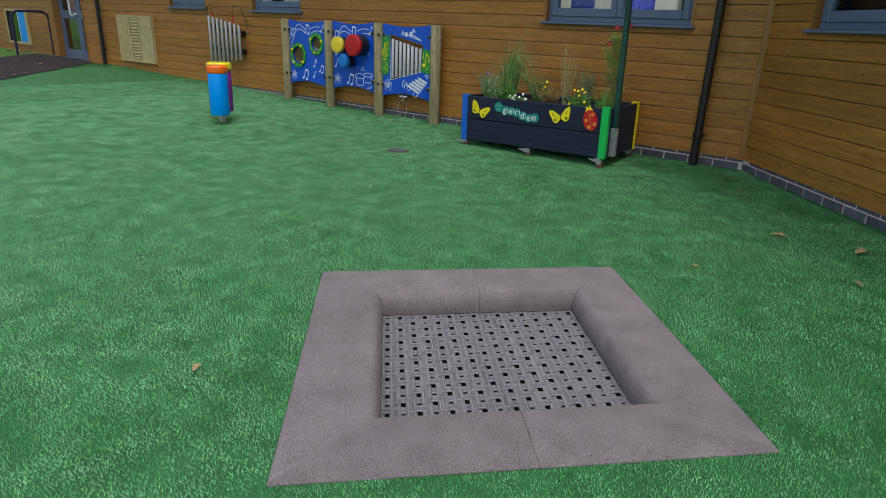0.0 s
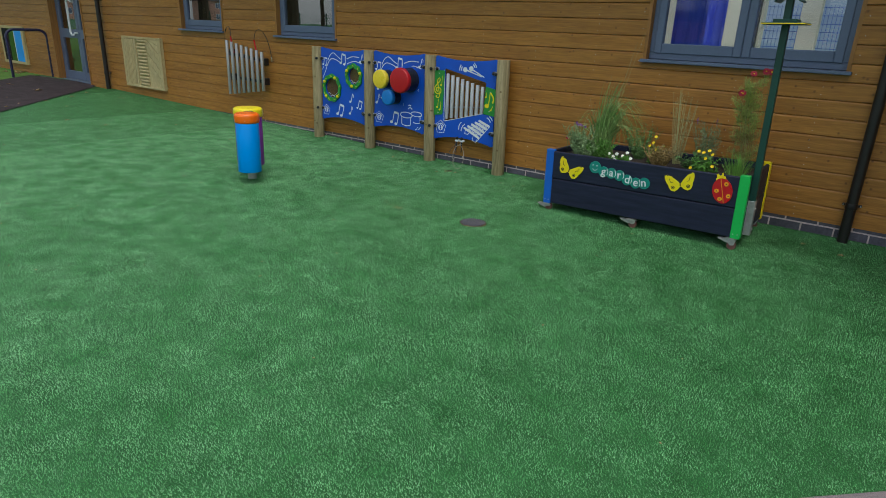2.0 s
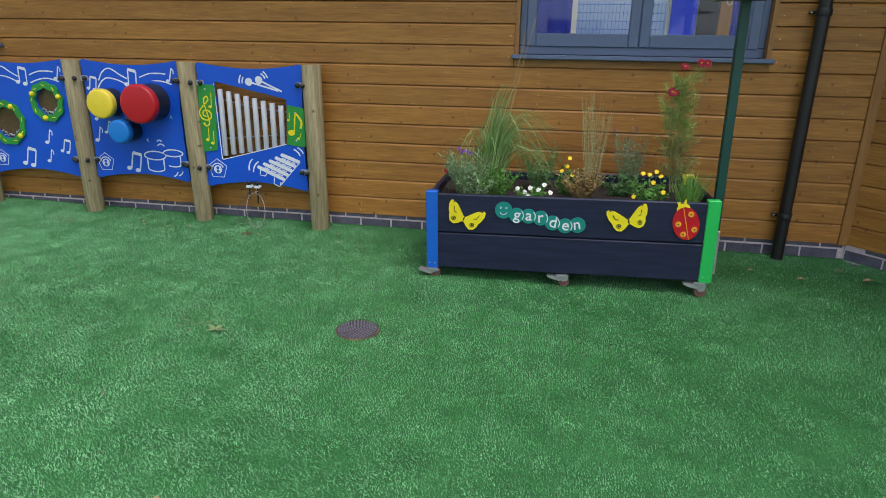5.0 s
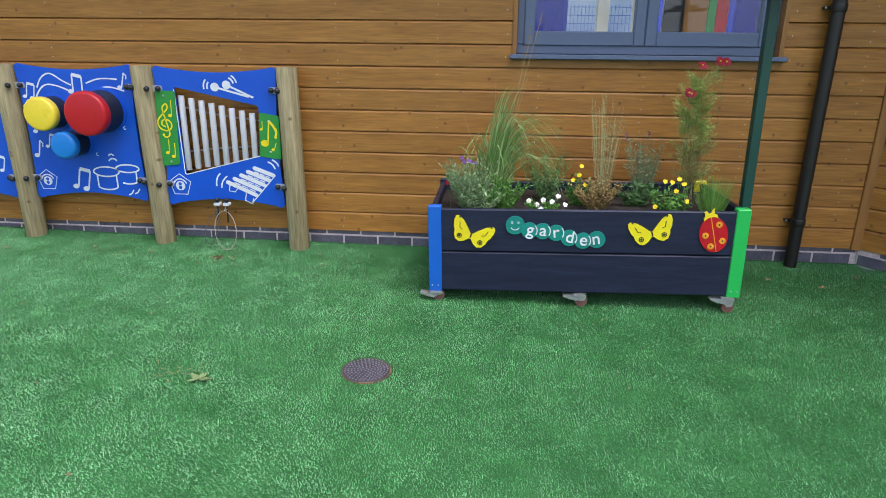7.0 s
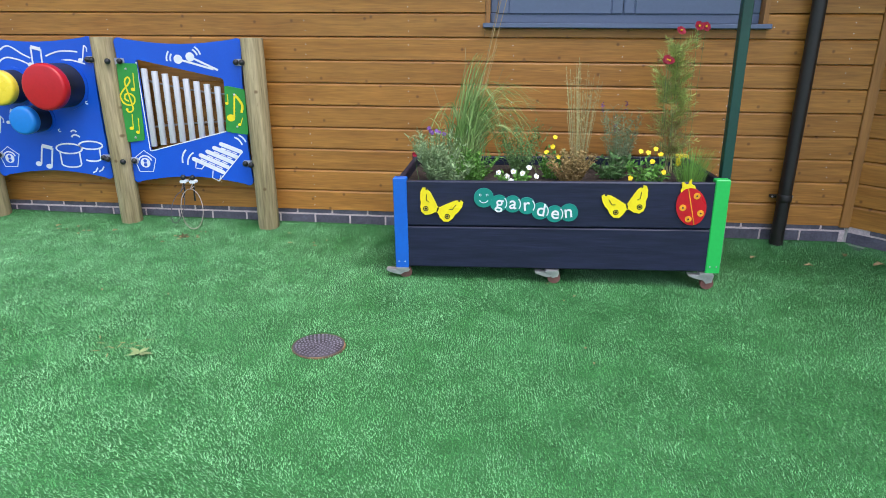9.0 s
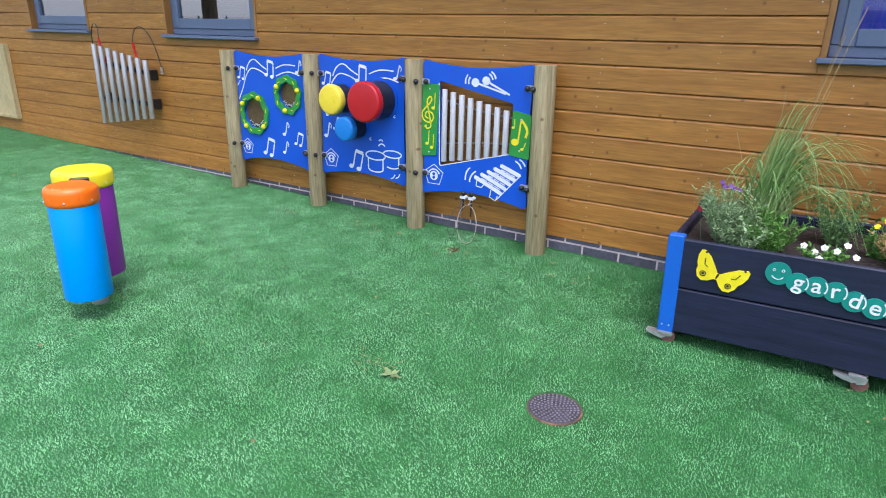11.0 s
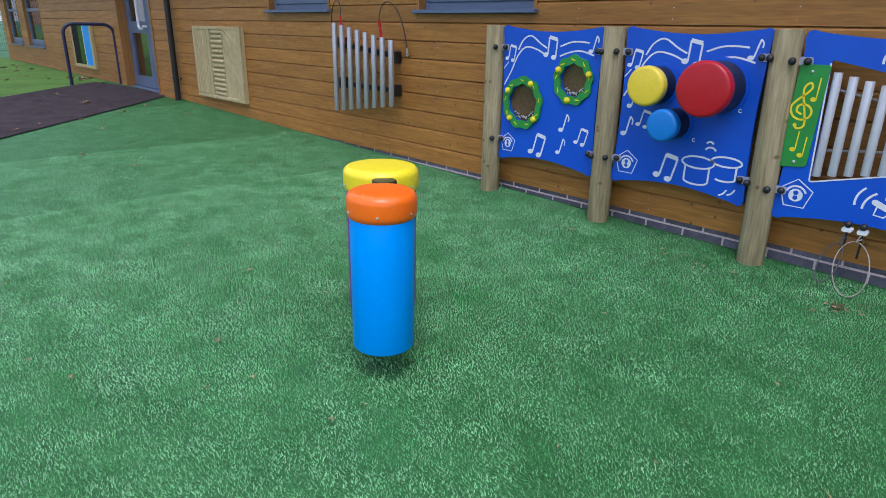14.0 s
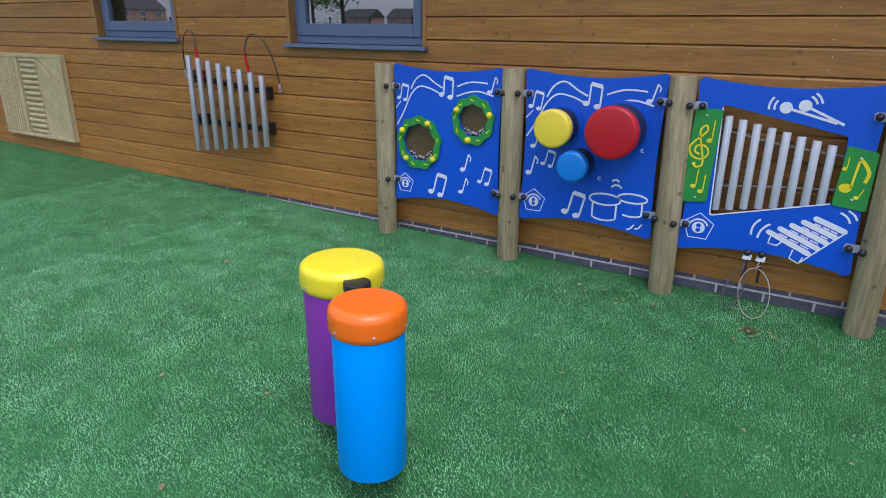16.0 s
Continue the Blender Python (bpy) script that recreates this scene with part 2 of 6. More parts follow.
def cyl(r, z0, z1, n=24, m=None, bev=0.0, bm=None, r2=None, seg=2):
    """An upright cylinder, then moved by m."""
    bm = bm or bmesh.new()
    mm = (m or Matrix()) @ Matrix.Translation((0, 0, (z0 + z1) / 2))
    g = bmesh.ops.create_cone(bm, cap_ends=True, segments=n, radius1=r, radius2=r if r2 is None else r2, depth=z1 - z0, matrix=mm)
    if bev:
        rim = {e for v in g["verts"] for e in v.link_edges if any(len(f.verts) > 4 for f in e.link_faces)}
        bmesh.ops.bevel(bm, geom=list(rim), offset=bev, segments=seg, affect="EDGES", profile=0.5)
    return bm


def ball(r, c, bm=None, n=10, sq=(1, 1, 1)):
    bm = bm or bmesh.new()
    bmesh.ops.create_uvsphere(bm, u_segments=n + 2, v_segments=n // 2 + 2, radius=r, matrix=Matrix.Translation(c) @ Matrix.Diagonal((*sq, 1)))
    return bm


def tube(pts, r, n=6, bm=None):
    """A round rod along a line of points."""
    bm = bm or bmesh.new()
    pts = [Vector(p) for p in pts]
    rings = []
    for i, p in enumerate(pts):
        d = (pts[min(i + 1, len(pts) - 1)] - pts[max(i - 1, 0)]).normalized()
        a = d.orthogonal().normalized() if i == 0 else (a - d * a.dot(d)).normalized()
        b = d.cross(a)
        rings.append([bm.verts.new(p + r * (math.cos(t) * a + math.sin(t) * b)) for t in (2 * math.pi * k / n for k in range(n))])
    for q, s in zip(rings, rings[1:]):
        for k in range(n):
            bm.faces.new((q[k], q[(k + 1) % n], s[(k + 1) % n], s[k]))
    bm.faces.new(rings[0][::-1])
    bm.faces.new(rings[-1])
    return bm


def slab(outer, holes, y0, y1, bev=0.0):
    """A plate in the xz plane with the given outline and holes, from y0 (front) to y1."""
    bm = bmesh.new()
    edges = []
    for loop in (outer, *holes):
        vs = [bm.verts.new((x, y0, z)) for x, z in loop]
        edges += [bm.edges.new((vs[i], vs[(i + 1) % len(vs)])) for i in range(len(vs))]
    bmesh.ops.triangle_fill(bm, use_beauty=True, use_dissolve=False, edges=edges, normal=(0, -1, 0))
    g = bmesh.ops.extrude_face_region(bm, geom=bm.faces[:])
    for v in g["geom"]:
        if isinstance(v, bmesh.types.BMVert):
            v.co.y = y1
    return bm


def rounded(pts, r, n=5):
    out = []
    for i, p in enumerate(pts):
        p, a, b = Vector(p), Vector(pts[i - 1]), Vector(pts[(i + 1) % len(pts)])
        p0, p1 = p + (a - p).normalized() * r, p + (b - p).normalized() * r
        out += [((1 - t) ** 2 * p0 + 2 * t * (1 - t) * p + t * t * p1).to_tuple() for t in (k / n for k in range(n + 1))]
    return out


def circle(cx, cz, r, n=24, rz=None, a0=0.0):
    return [(cx + r * math.cos(a0 + 2 * math.pi * k / n), cz + (rz or r) * math.sin(a0 + 2 * math.pi * k / n)) for k in range(n)]


def ribbon(bm, pts, w, y, depth=0.0015, closed=False):
    """A raised flat line of width w on a plate whose front is at y."""
    P = [Vector(p) for p in pts]
    if closed:
        P = P + [P[0]]
    rows = []
    for i, p in enumerate(P):
        if closed:
            d = (P[(i + 1) % (len(P) - 1)] - P[i - 1 if i else -2]).normalized()
        else:
            d = (P[min(i + 1, len(P) - 1)] - P[max(i - 1, 0)]).normalized()
        nrm = Vector((-d.y, d.x)) * w / 2
        rows.append([bm.verts.new((q.x, yy, q.y)) for q, yy in ((p - nrm, y), (p - nrm, y - depth), (p + nrm, y - depth), (p + nrm, y))])
    for a, b in zip(rows, rows[1:]):
        for k in range(3):
            bm.faces.new((a[k], a[k + 1], b[k + 1], b[k]))
    return bm


def plate(bm, pts, y, depth=0.0015):
    """A raised flat shape on a plate whose front is at y."""
    f = [bm.verts.new((x, y - depth, z)) for x, z in pts]
    b = [bm.verts.new((x, y, z)) for x, z in pts]
    bm.faces.new(f)
    for i in range(len(pts)):
        j = (i + 1) % len(pts)
        bm.faces.new((f[i], f[j], b[j], b[i]))
    return bm


def arc(cx, cz, r, a0, a1, n=10, rz=None):
    return [(cx + r * math.cos(radians(a0 + (a1 - a0) * k / n)), cz + (rz or r) * math.sin(radians(a0 + (a1 - a0) * k / n))) for k in range(n + 1)]


def gz(x, y=6.3):
    """Height of the ground, which rises gently along the building and a little away from it."""
    base = np.interp(x, [-60, -15.5, -13.4, -9, -6.4, -4.0, -2.7], [0.23, 0.2, 0.15, 0.07, 0.022, 0.005, 0.0])
    extra = np.interp(x, [-13.4, -9, -6.4, -4.0], [0.0, 0.02, 0.045, 0.0])
    return base + np.clip((6.3 - y) / 2.0, 0, 1) * extra


# ---- ground ----
TC, TROT, TS = (-1.545, 2.226), 44.2, 1.485          # sunken trampoline: middle, turn, side
tw = Matrix.Translation((*TC, 0)) @ Matrix.Rotation(radians(TROT), 4, "Z")
skew = Matrix.Rotation(radians(-TROT), 4, "Z") @ Matrix.Diagonal((0.965, 1.025, 1, 1)) @ Matrix.Rotation(radians(TROT), 4, "Z")    # laid slightly out of square
xs, ys = [-400, -60, -15.5] + [-13.4 + 0.2 * k for k in range(53)] + [-2.7], [-400, 4.3, 6.3, 400]
verts = [(x, y, float(gz(x, y))) for x in xs for y in ys]
faces = [(4 * i + j, 4 * i + j + 4, 4 * i + j + 5, 4 * i + j + 1) for i in range(len(xs) - 1) for j in range(3)]
o1, o1b, o4b, o4 = (4 * (len(xs) - 1) + j for j in range(4))
verts += [(400, -400, 0), (400, 400, 0)]
o2, o3 = len(verts) - 2, len(verts) - 1
h = TS / 2 - 0.004
corner = [tuple(tw @ skew @ Vector((sx * h, sy * h, 0))) for sx, sy in ((-1, -1), (1, -1), (1, 1), (-1, 1))]
byx = sorted(corner)
lft, rgt = byx[0], byx[-1]
bot, top = sorted(byx[1:3], key=lambda c: c[1])
iL, iB, iR, iT = (len(verts) + k for k in range(4))
verts += [lft, bot, rgt, top]
faces += [(o1, o2, iB), (o2, iR, iB), (o2, o3, iR), (o3, iT, iR), (o3, o4, iT), (o4, iL, iT), (o4, o4b, iL), (o4b, o1b, iL), (o1b, o1, iL), (o1, iB, iL)]
ground = tagged(raw("ground", verts, faces, M_TURF), "green artificial turf lawn, pile sheen painted as mottled tones", "ground", kind="structure")

# rubber path to the door
bm = bmesh.new()
A, B, C, D = (Vector(p) for p in ((-14.02, 6.5), (-9.6, 2.1), (-12.0, 1.9), (-16.1, 6.1)))
grid = [[bm.verts.new((*(A.lerp(B, u).lerp(D.lerp(C, u), v)), float(gz(*A.lerp(B, u).lerp(D.lerp(C, u), v))) + 0.012)) for v in (k / 6 for k in range(7))] for u in (k / 10 for k in range(11))]
for i in range(10):
    for j in range(6):
        bm.faces.new((grid[i][j], grid[i + 1][j], grid[i + 1][j + 1], grid[i][j + 1]))
tagged(part("path", bm, M_MULCH), "dark purple-brown rubber mulch path to the door", "path", kind="structure")

# mown lawn beyond the path
M_LAWN = surf("mown_lawn", (0.125, 0.235, 0.045), (0.075, 0.165, 0.030), scale=1.6, rough=0.9, bump=1.0, bscale=60, fine=0.45, fscale=70, spec=0.2)
bm = bmesh.new()
lawn_rows = [[bm.verts.new((x, y, float(gz(x, min(y, 6.3))) + d)) for y, d in ((-30.0, -0.04), (-30.0, 0.010), (top_y, 0.010), (top_y, -0.04))] for x, top_y in ((-60.0, 6.30), (-23.0, 6.30), (-16.1, 6.30), (-15.5, 5.485), (-13.4, 3.334), (-12.0, 1.9))]
for a, b in zip(lawn_rows, lawn_rows[1:]):
    for k in range(3):
        bm.faces.new((a[k], b[k], b[k + 1], a[k + 1]))
tagged(part("lawn", bm, M_LAWN), "bright mown grass lawn beyond the path", "lawn", kind="structure")

# turf heaped slightly against the wall foot
def margin(name, pts):
    vs = []
    for a, b in pts:
        vs += [(*a, float(gz(*a)) - 0.002), (*a, float(gz(*a)) - 0.08), (*b, float(gz(*b)) - 0.08), (*b, float(gz(*b)) + 0.032)]
    fs = [(4 * i + j, 4 * i + (j + 1) % 4, 4 * i + 4 + (j + 1) % 4, 4 * i + 4 + j) for i in range(len(pts) - 1) for j in range(4)]
    tagged(raw(name, vs, fs + [(0, 1, 2, 3), tuple(range(len(vs) - 4, len(vs)))[::-1]], M_TURF), "raised margin of green turf along the wall foot", "turf", kind="structure")


margin("turf_margin", [((x, 6.06), (x, 6.362)) for x in (-13.3, -9, -6.4, -4.0, -2.7, -1.62)])
margin("turf_margin", [((-1.63 + 0.663 * s - 0.225, 6.36 - 0.749 * s - 0.199), (-1.63 + 0.663 * s + 0.002, 6.36 - 0.749 * s + 0.002)) for s in (0.12, 3.2)])

# ---- building ----
PITCH, CLAD0, HIGH = 0.129, 0.126, 2.95
SILL = 1.23


def wall(name, origin, length0, length1, openings, label):
    """A timber-clad wall over a brick plinth. Local x along it, outside towards -y. openings: x0, x1, z0, z1."""
    w = thing(name, label, "wall", kind="structure", m=origin)
    bm = bmesh.new()
    cuts = sorted(openings)
    x = length0
    for a, b, z0, z1 in cuts:
        box(x, a, 0.024, 0.26, -0.3, HIGH, bm=bm)
        if z0 > 0.3:
            box(a, b, 0.024, 0.26, -0.3, z0, bm=bm)
        box(a, b, 0.024, 0.26, z1, HIGH, bm=bm)
        x = b
    box(x, length1, 0.024, 0.26, -0.3, HIGH, bm=bm)
    part("wall_core", bm, M_PLASTER, w)
    return w


def cladding(w, length0, length1, openings, seed):
    """Shiplap boards, each a piece of its own, with a bevelled upper lip and a dark shadow gap."""
    rng = random.Random(seed)
    prof = [(0.0, 0.002), (0.0, 0.1135), (0.0055, 0.1225), (0.012, 0.1232), (0.016, 0.1285), (0.022, 0.1285), (0.022, 0.0)]
    rows = int((HIGH - CLAD0) / PITCH)
    nails = bmesh.new()
    for r in range(rows):
        z = CLAD0 + r * PITCH
        spans, x = [], length0
        for a, b, z0, z1 in sorted(openings):
            top = z0 - 0.028 - z
            if 0.01 < top < PITCH:
                cut = [(p, min(q, top)) for p, q in prof[:2]] + [(0.022, top), (0.022, 0.0)] if top < 0.11 else prof
                n = len(cut)
                raw("board", [(xx, p, z + q) for xx in (a, b) for p, q in cut], [(i, (i + 1) % n, n + (i + 1) % n, n + i) for i in range(n)] + [tuple(range(n))[::-1], tuple(range(n, 2 * n))], M_BOARD, w)
            if z + PITCH > z0 + 0.01 and z < z1 - 0.01:
                spans.append((x, a))
                x = b
        spans.append((x, length1))
        for a, b in spans:
            while b - a > 0.02:
                e = b if b - a < 13 else a + rng.uniform(8.5, 12.5)
                n = len(prof)
                vs = [(xx, p, z + q) for xx in (a, e - 0.0015) for p, q in prof]
                fs = [(i, (i + 1) % n, n + (i + 1) % n, n + i) for i in range(n)] + [tuple(range(n))[::-1], tuple(range(n, 2 * n))]
                raw("board", vs, fs, M_BOARD, w)
                k = math.ceil(a / 0.6) * 0.6
                while k < e:
                    for dz in (0.03, 0.085):
                        if rng.random() < 0.8:
                            c = (k + rng.uniform(-0.006, 0.006), -0.0006, z + dz)
                            bmesh.ops.create_circle(nails, cap_ends=True, segments=6, radius=0.0029, matrix=Matrix.Translation(c) @ Matrix.Rotation(radians(90), 4, "X"))
                    k += 0.6
                a = e
    for a, b, z0, z1 in openings:
        for r in range(rows):
            z = CLAD0 + (r + 0.45) * PITCH
            if z0 - 0.1 < z < z1:
                for x in (a - 0.035, b + 0.035):
                    bmesh.ops.create_circle(nails, cap_ends=True, segments=6, radius=0.0036, matrix=Matrix.Translation((x + rng.uniform(-0.008, 0.008), -0.0006, z)) @ Matrix.Rotation(radians(90), 4, "X"))
    tagged(part("nail_heads", nails, M_NAIL, w), kind="stuff")


brick_mesh = []


def plinth(w, length0, length1, gaps=(), shift=0.0, low=0.0):
    bm = box(length0, length1, 0.0065, 0.022, -0.25, CLAD0 + 0.01)
    part("mortar_bed", bm, M_MORTAR, w)
    if not brick_mesh:
        b = part("brick", box(0, 0.215, 0, 0.06, 0, 0.065, bev=0.003), M_BRICK, w)
        brick_mesh.append(b)
        b.matrix_basis = Matrix.Translation((length0, 0.004, 0.027))
    for c, z in enumerate((0.027, 0.102, -0.048)):
        x = length0 - 0.1125 * (c % 2) + shift
        while x < length1 - 0.2:
            if x >= length0 - 0.01 and not any(a < x + 0.1 < b for a, b in gaps):
                again(brick_mesh[0], Matrix.Translation((x, 0.004 + 0.002 * noise.noise((x * 7, z, 1)), z)), w)
            x += 0.225
        if length1 - x > 0.04:
            part("brick", box(x, length1 - 0.006, 0.004, 0.05, z, z + 0.065, bev=0.003), M_BRICK, w)


def window(name, w, x0, x1, z0, z1, lights, label, tops=(), glass=M_GLASS):
    """A grey frame set back in a timber reveal, with a projecting sill. lights: number of casements."""
    win = thing(name, label, "window", kind="structure", m=w)
    part("window_sill", box(x0 - 0.012, x1 + 0.012, -0.045, 0.07, z0 - 0.026, z0, bev=0.004), M_PVC, win)
    for a, b in ((x0, x0 + 0.026), (x1 - 0.026, x1)):
        part("reveal", box(a, b, -0.006, 0.10, z0, z1), M_TRIM, win, "stained timber reveal")
    part("reveal_head", box(x0 + 0.026, x1 - 0.026, -0.006, 0.10, z1 - 0.026, z1), M_TRIM, win)
    a, b, t = x0 + 0.026, x1 - 0.026, z1 - 0.026
    bm = box(a, b, 0.055, 0.115, z0, z0 + 0.055, bev=0.005)
    box(a, b, 0.055, 0.115, t - 0.05, t, bev=0.005, bm=bm)
    box(a, a + 0.045, 0.055, 0.115, z0 + 0.055, t - 0.05, bev=0.005, bm=bm)
    box(b - 0.045, b, 0.055, 0.115, z0 + 0.055, t - 0.05, bev=0.005, bm=bm)
    part("window_frame", bm, M_PVC, win)
    step = (b - a - 0.09) / lights
    for k in range(lights):
        c0, c1, d0, d1 = a + 0.045 + k * step + (0.0015 if k else -0.006), a + 0.045 + (k + 1) * step - (0.0015 if k < lights - 1 else -0.006), z0 + 0.049, t - 0.044
        f = 0.062
        levels = [d0, *tops, d1]
        bm = bmesh.new()
        box(c0, c0 + f, 0.044, 0.105, d0, d1, bev=0.006, bm=bm)
        box(c1 - f, c1, 0.044, 0.105, d0, d1, bev=0.006, bm=bm)
        for i, z in enumerate(levels):
            q0, q1 = (z, z + f + 0.018) if i == 0 else (z - f, z) if i == len(levels) - 1 else (z - f / 2, z + f / 2)
            box(c0 + f, c1 - f, 0.044, 0.105, q0, q1, bev=0.006, bm=bm)
        cas = part("casement", bm, M_PVC, win)
        p = part("pane", box(c0 + f - 0.004, c1 - f + 0.004, 0.070, 0.076, d0 + f - 0.004, d1 - f + 0.004), glass, cas, "clear glass pane")
        p.visible_shadow = False
    return win


WALLY = 6.36
main_open = [(-3.763, -2.252, SILL + 0.003, 2.3), (-8.633, -7.505, SILL + 0.015, 2.3), (-10.86, -9.78, SILL + 0.028, 2.3), (-15.40, -14.05, 0.1, 2.3), (-21.48, -20.08, 0.60, 2.3), (-23.36, -22.05, 0.60, 2.3)]
bay_open = [(0.534, 2.054, SILL, 2.3)]
MAIN = Matrix.Translation((0, WALLY, 0))
BAYC = (-1.63, WALLY, 0)
BAY = Matrix.Translation(BAYC) @ Matrix.Rotation(radians(-48.5), 4, "Z")
w_main = wall("wall_north", MAIN, -23.72, -1.62, main_open, "horizontal orange-brown stained timber cladding on a brick plinth")
w_bay = wall("wall_bay", BAY, -0.06, 3.2, bay_open, "splayed timber-clad wall on a dark brick plinth")
window("window_1", MAIN, -3.763, -2.252, SILL + 0.003, 2.3, 2, "grey-blue two-light window with projecting sill", glass=M_CLEAR)
window("window_2", MAIN, -8.633, -7.505, SILL + 0.015, 2.3, 1, "grey-blue single-light window with projecting sill")
window("window_3", MAIN, -10.86, -9.78, SILL + 0.028, 2.3, 1, "grey-blue single-light window with projecting sill")
window("window_4", MAIN, -21.48, -20.08, 0.60, 2.3, 1, "tall grey-blue window with a transom", tops=(1.32,))
window("window_5", MAIN, -23.36, -22.05, 0.60, 2.3, 1, "tall grey-blue window with a transom", tops=(1.32,))
window("window_6", BAY, 0.534, 2.054, SILL, 2.3, 2, "grey-blue two-light window in the splayed wall", glass=M_CLEAR)
part("trim", box(-1.672, -1.618, -0.012, 0.03, CLAD0 - 0.005, HIGH, bev=0.003), M_TRIM, w_main, "vertical timber corner trim")

# rest of the building: plain shell
shell = thing("building_shell", "plain outer shell of the single-storey building", "building", kind="structure")
part("return_wall", box(0.6, 14, 4.1, 4.3, -0.2, HIGH), M_BOARD, shell)
part("end_wall", box(-23.92, -23.72, WALLY, 12, -0.2, HIGH), M_BOARD, shell)
part("end_wall", box(13.8, 14, 4.3, 12, -0.2, HIGH), M_PLASTER, shell)
bm = bmesh.new()
x = -23.72
for a, b in ((-23.3, -21.8), (-18.7, -16.9), (-16.2, -15.0), (-14.7, -13.4), (-13.0, -11.3), (-10.4, -9.0), (-8.4, -7.2), (-4.05, -3.55), (-3.3, -2.55), (-2.4, -2.06), (0.6, 2.0)):
    box(x, a, 11.8, 12, -0.2, HIGH, bm=bm)
    box(a, b, 11.8, 12, -0.2, 1.0, bm=bm)
    box(a, b, 11.8, 12, 2.3, HIGH, bm=bm)
    x = b
box(x, 13.8, 11.8, 12, -0.2, HIGH, bm=bm)
part("back_wall", bm, surf("cream_plaster", (0.76, 0.70, 0.58), (0.70, 0.64, 0.52), scale=3, rough=0.9), shell)
for x in (-6.6, -19.6, 3.5):
    part("partition", box(x, x + 0.12, WALLY + 0.27 if x < 0 else 4.3, 11.79, -0.2, HIGH), M_PLASTER, shell)
SKY_HOLES = ((-23.2, -20.6, 8.0, 11.0), (-19.2, -14.2, 7.0, 11.2), (-13.4, -7.2, 7.0, 11.4), (-6.2, 0.0, 7.0, 11.4), (0.6, 3.0, 6.8, 10.5))      # unseen roof openings, added to brighten the rooms: x0, x1, y0, y1


def pierced_slab(outline, z0, z1):
    """A flat slab with the added roof openings through it."""
    bm = slab([(x, -y) for x, y in outline], [[(a, -c), (b, -c), (b, -d), (a, -d)] for a, b, c, d in SKY_HOLES], z0, z1)
    for v in bm.verts:
        v.co = (v.co.x, -v.co.z, v.co.y)
    return bm


tagged(part("ceiling", pierced_slab([(-23.70, 6.64), (13.78, 6.64), (13.78, 11.79), (-23.70, 11.79)], 2.62, 2.70), M_PLASTER), "white ceiling inside the building", "ceiling", kind="structure")
# Unseen roof: its deep overhang is added to shade the wall and nearby turf.
roof_bm = pierced_slab([(-24.0, 5.72), (-1.91, 5.72), (0.19, 3.34), (14.2, 3.34), (14.2, 12.2), (-24.0, 12.2)], 2.955, 3.13)
tagged(part("roof", roof_bm, surf("grey_roof", (0.16, 0.16, 0.17))), "plain flat roof, out of view, with an overhang added for shade", "roof", kind="structure")
tagged(part("room_floor", box(-23.70, 13.78, WALLY + 0.27, 11.79, 0.0, 0.16), M_DARKFLOOR), "dark carpeted floor inside the rooms", "floor", kind="structure")


# ---- sunken trampoline ----
tramp = thing("trampoline", "square sunken playground trampoline with grey rubber edging and woven bed", "trampoline", m=tw)


def edging():
    """Half of one side: flat top, rounded inner lip, mitred at the corner."""
    prof = [(-TS / 2, -0.06), (-TS / 2, 0.004), (-TS / 2 + 0.006, 0.010)] + [(-0.487, 0.012)]
    prof += [(-0.487 + 0.04 * math.sin(radians(a)), 0.012 - 0.075 * (1 - math.cos(radians(a)))) for a in (20, 40, 60, 80, 90)]
    prof += [(-0.452, -0.094), (-0.465, -0.105)]
    bm = bmesh.new()
    a = [bm.verts.new((p - 0.0 if p < 0 else p, p, z)) for p, z in prof]
    b = [bm.verts.new((-0.0008, p, z)) for p, z in prof]
    mid = [bm.verts.new((p * 0.5, p, z)) for p, z in prof]
    for q, s in ((a, mid), (mid, b)):
        for i in range(len(prof) - 1):
            bm.faces.new((q[i], q[i + 1], s[i + 1], s[i]))
    bm.faces.new(b)
    return bm


e1 = part("edging_tile", edging(), M_TILE, tramp, smooth=True)
bm = edging()
for v in bm.verts:
    v.co.x = -v.co.x
e2 = part("edging_tile", bm, M_TILE, tramp, smooth=True)
for k in range(1, 4):
    again(e1, Matrix.Rotation(radians(90 * k), 4, "Z"))
    again(e2, Matrix.Rotation(radians(90 * k), 4, "Z"))
# Solid near-black block: the shade under the bed is put into its colour.
part("pit", box(-0.6, 0.6, -0.6, 0.6, -0.5, -0.16), M_PIT, tramp, "near-black block, the pit's shade put into its colour")
NST, SW = 17, 0.0405
sp = 0.965 / NST
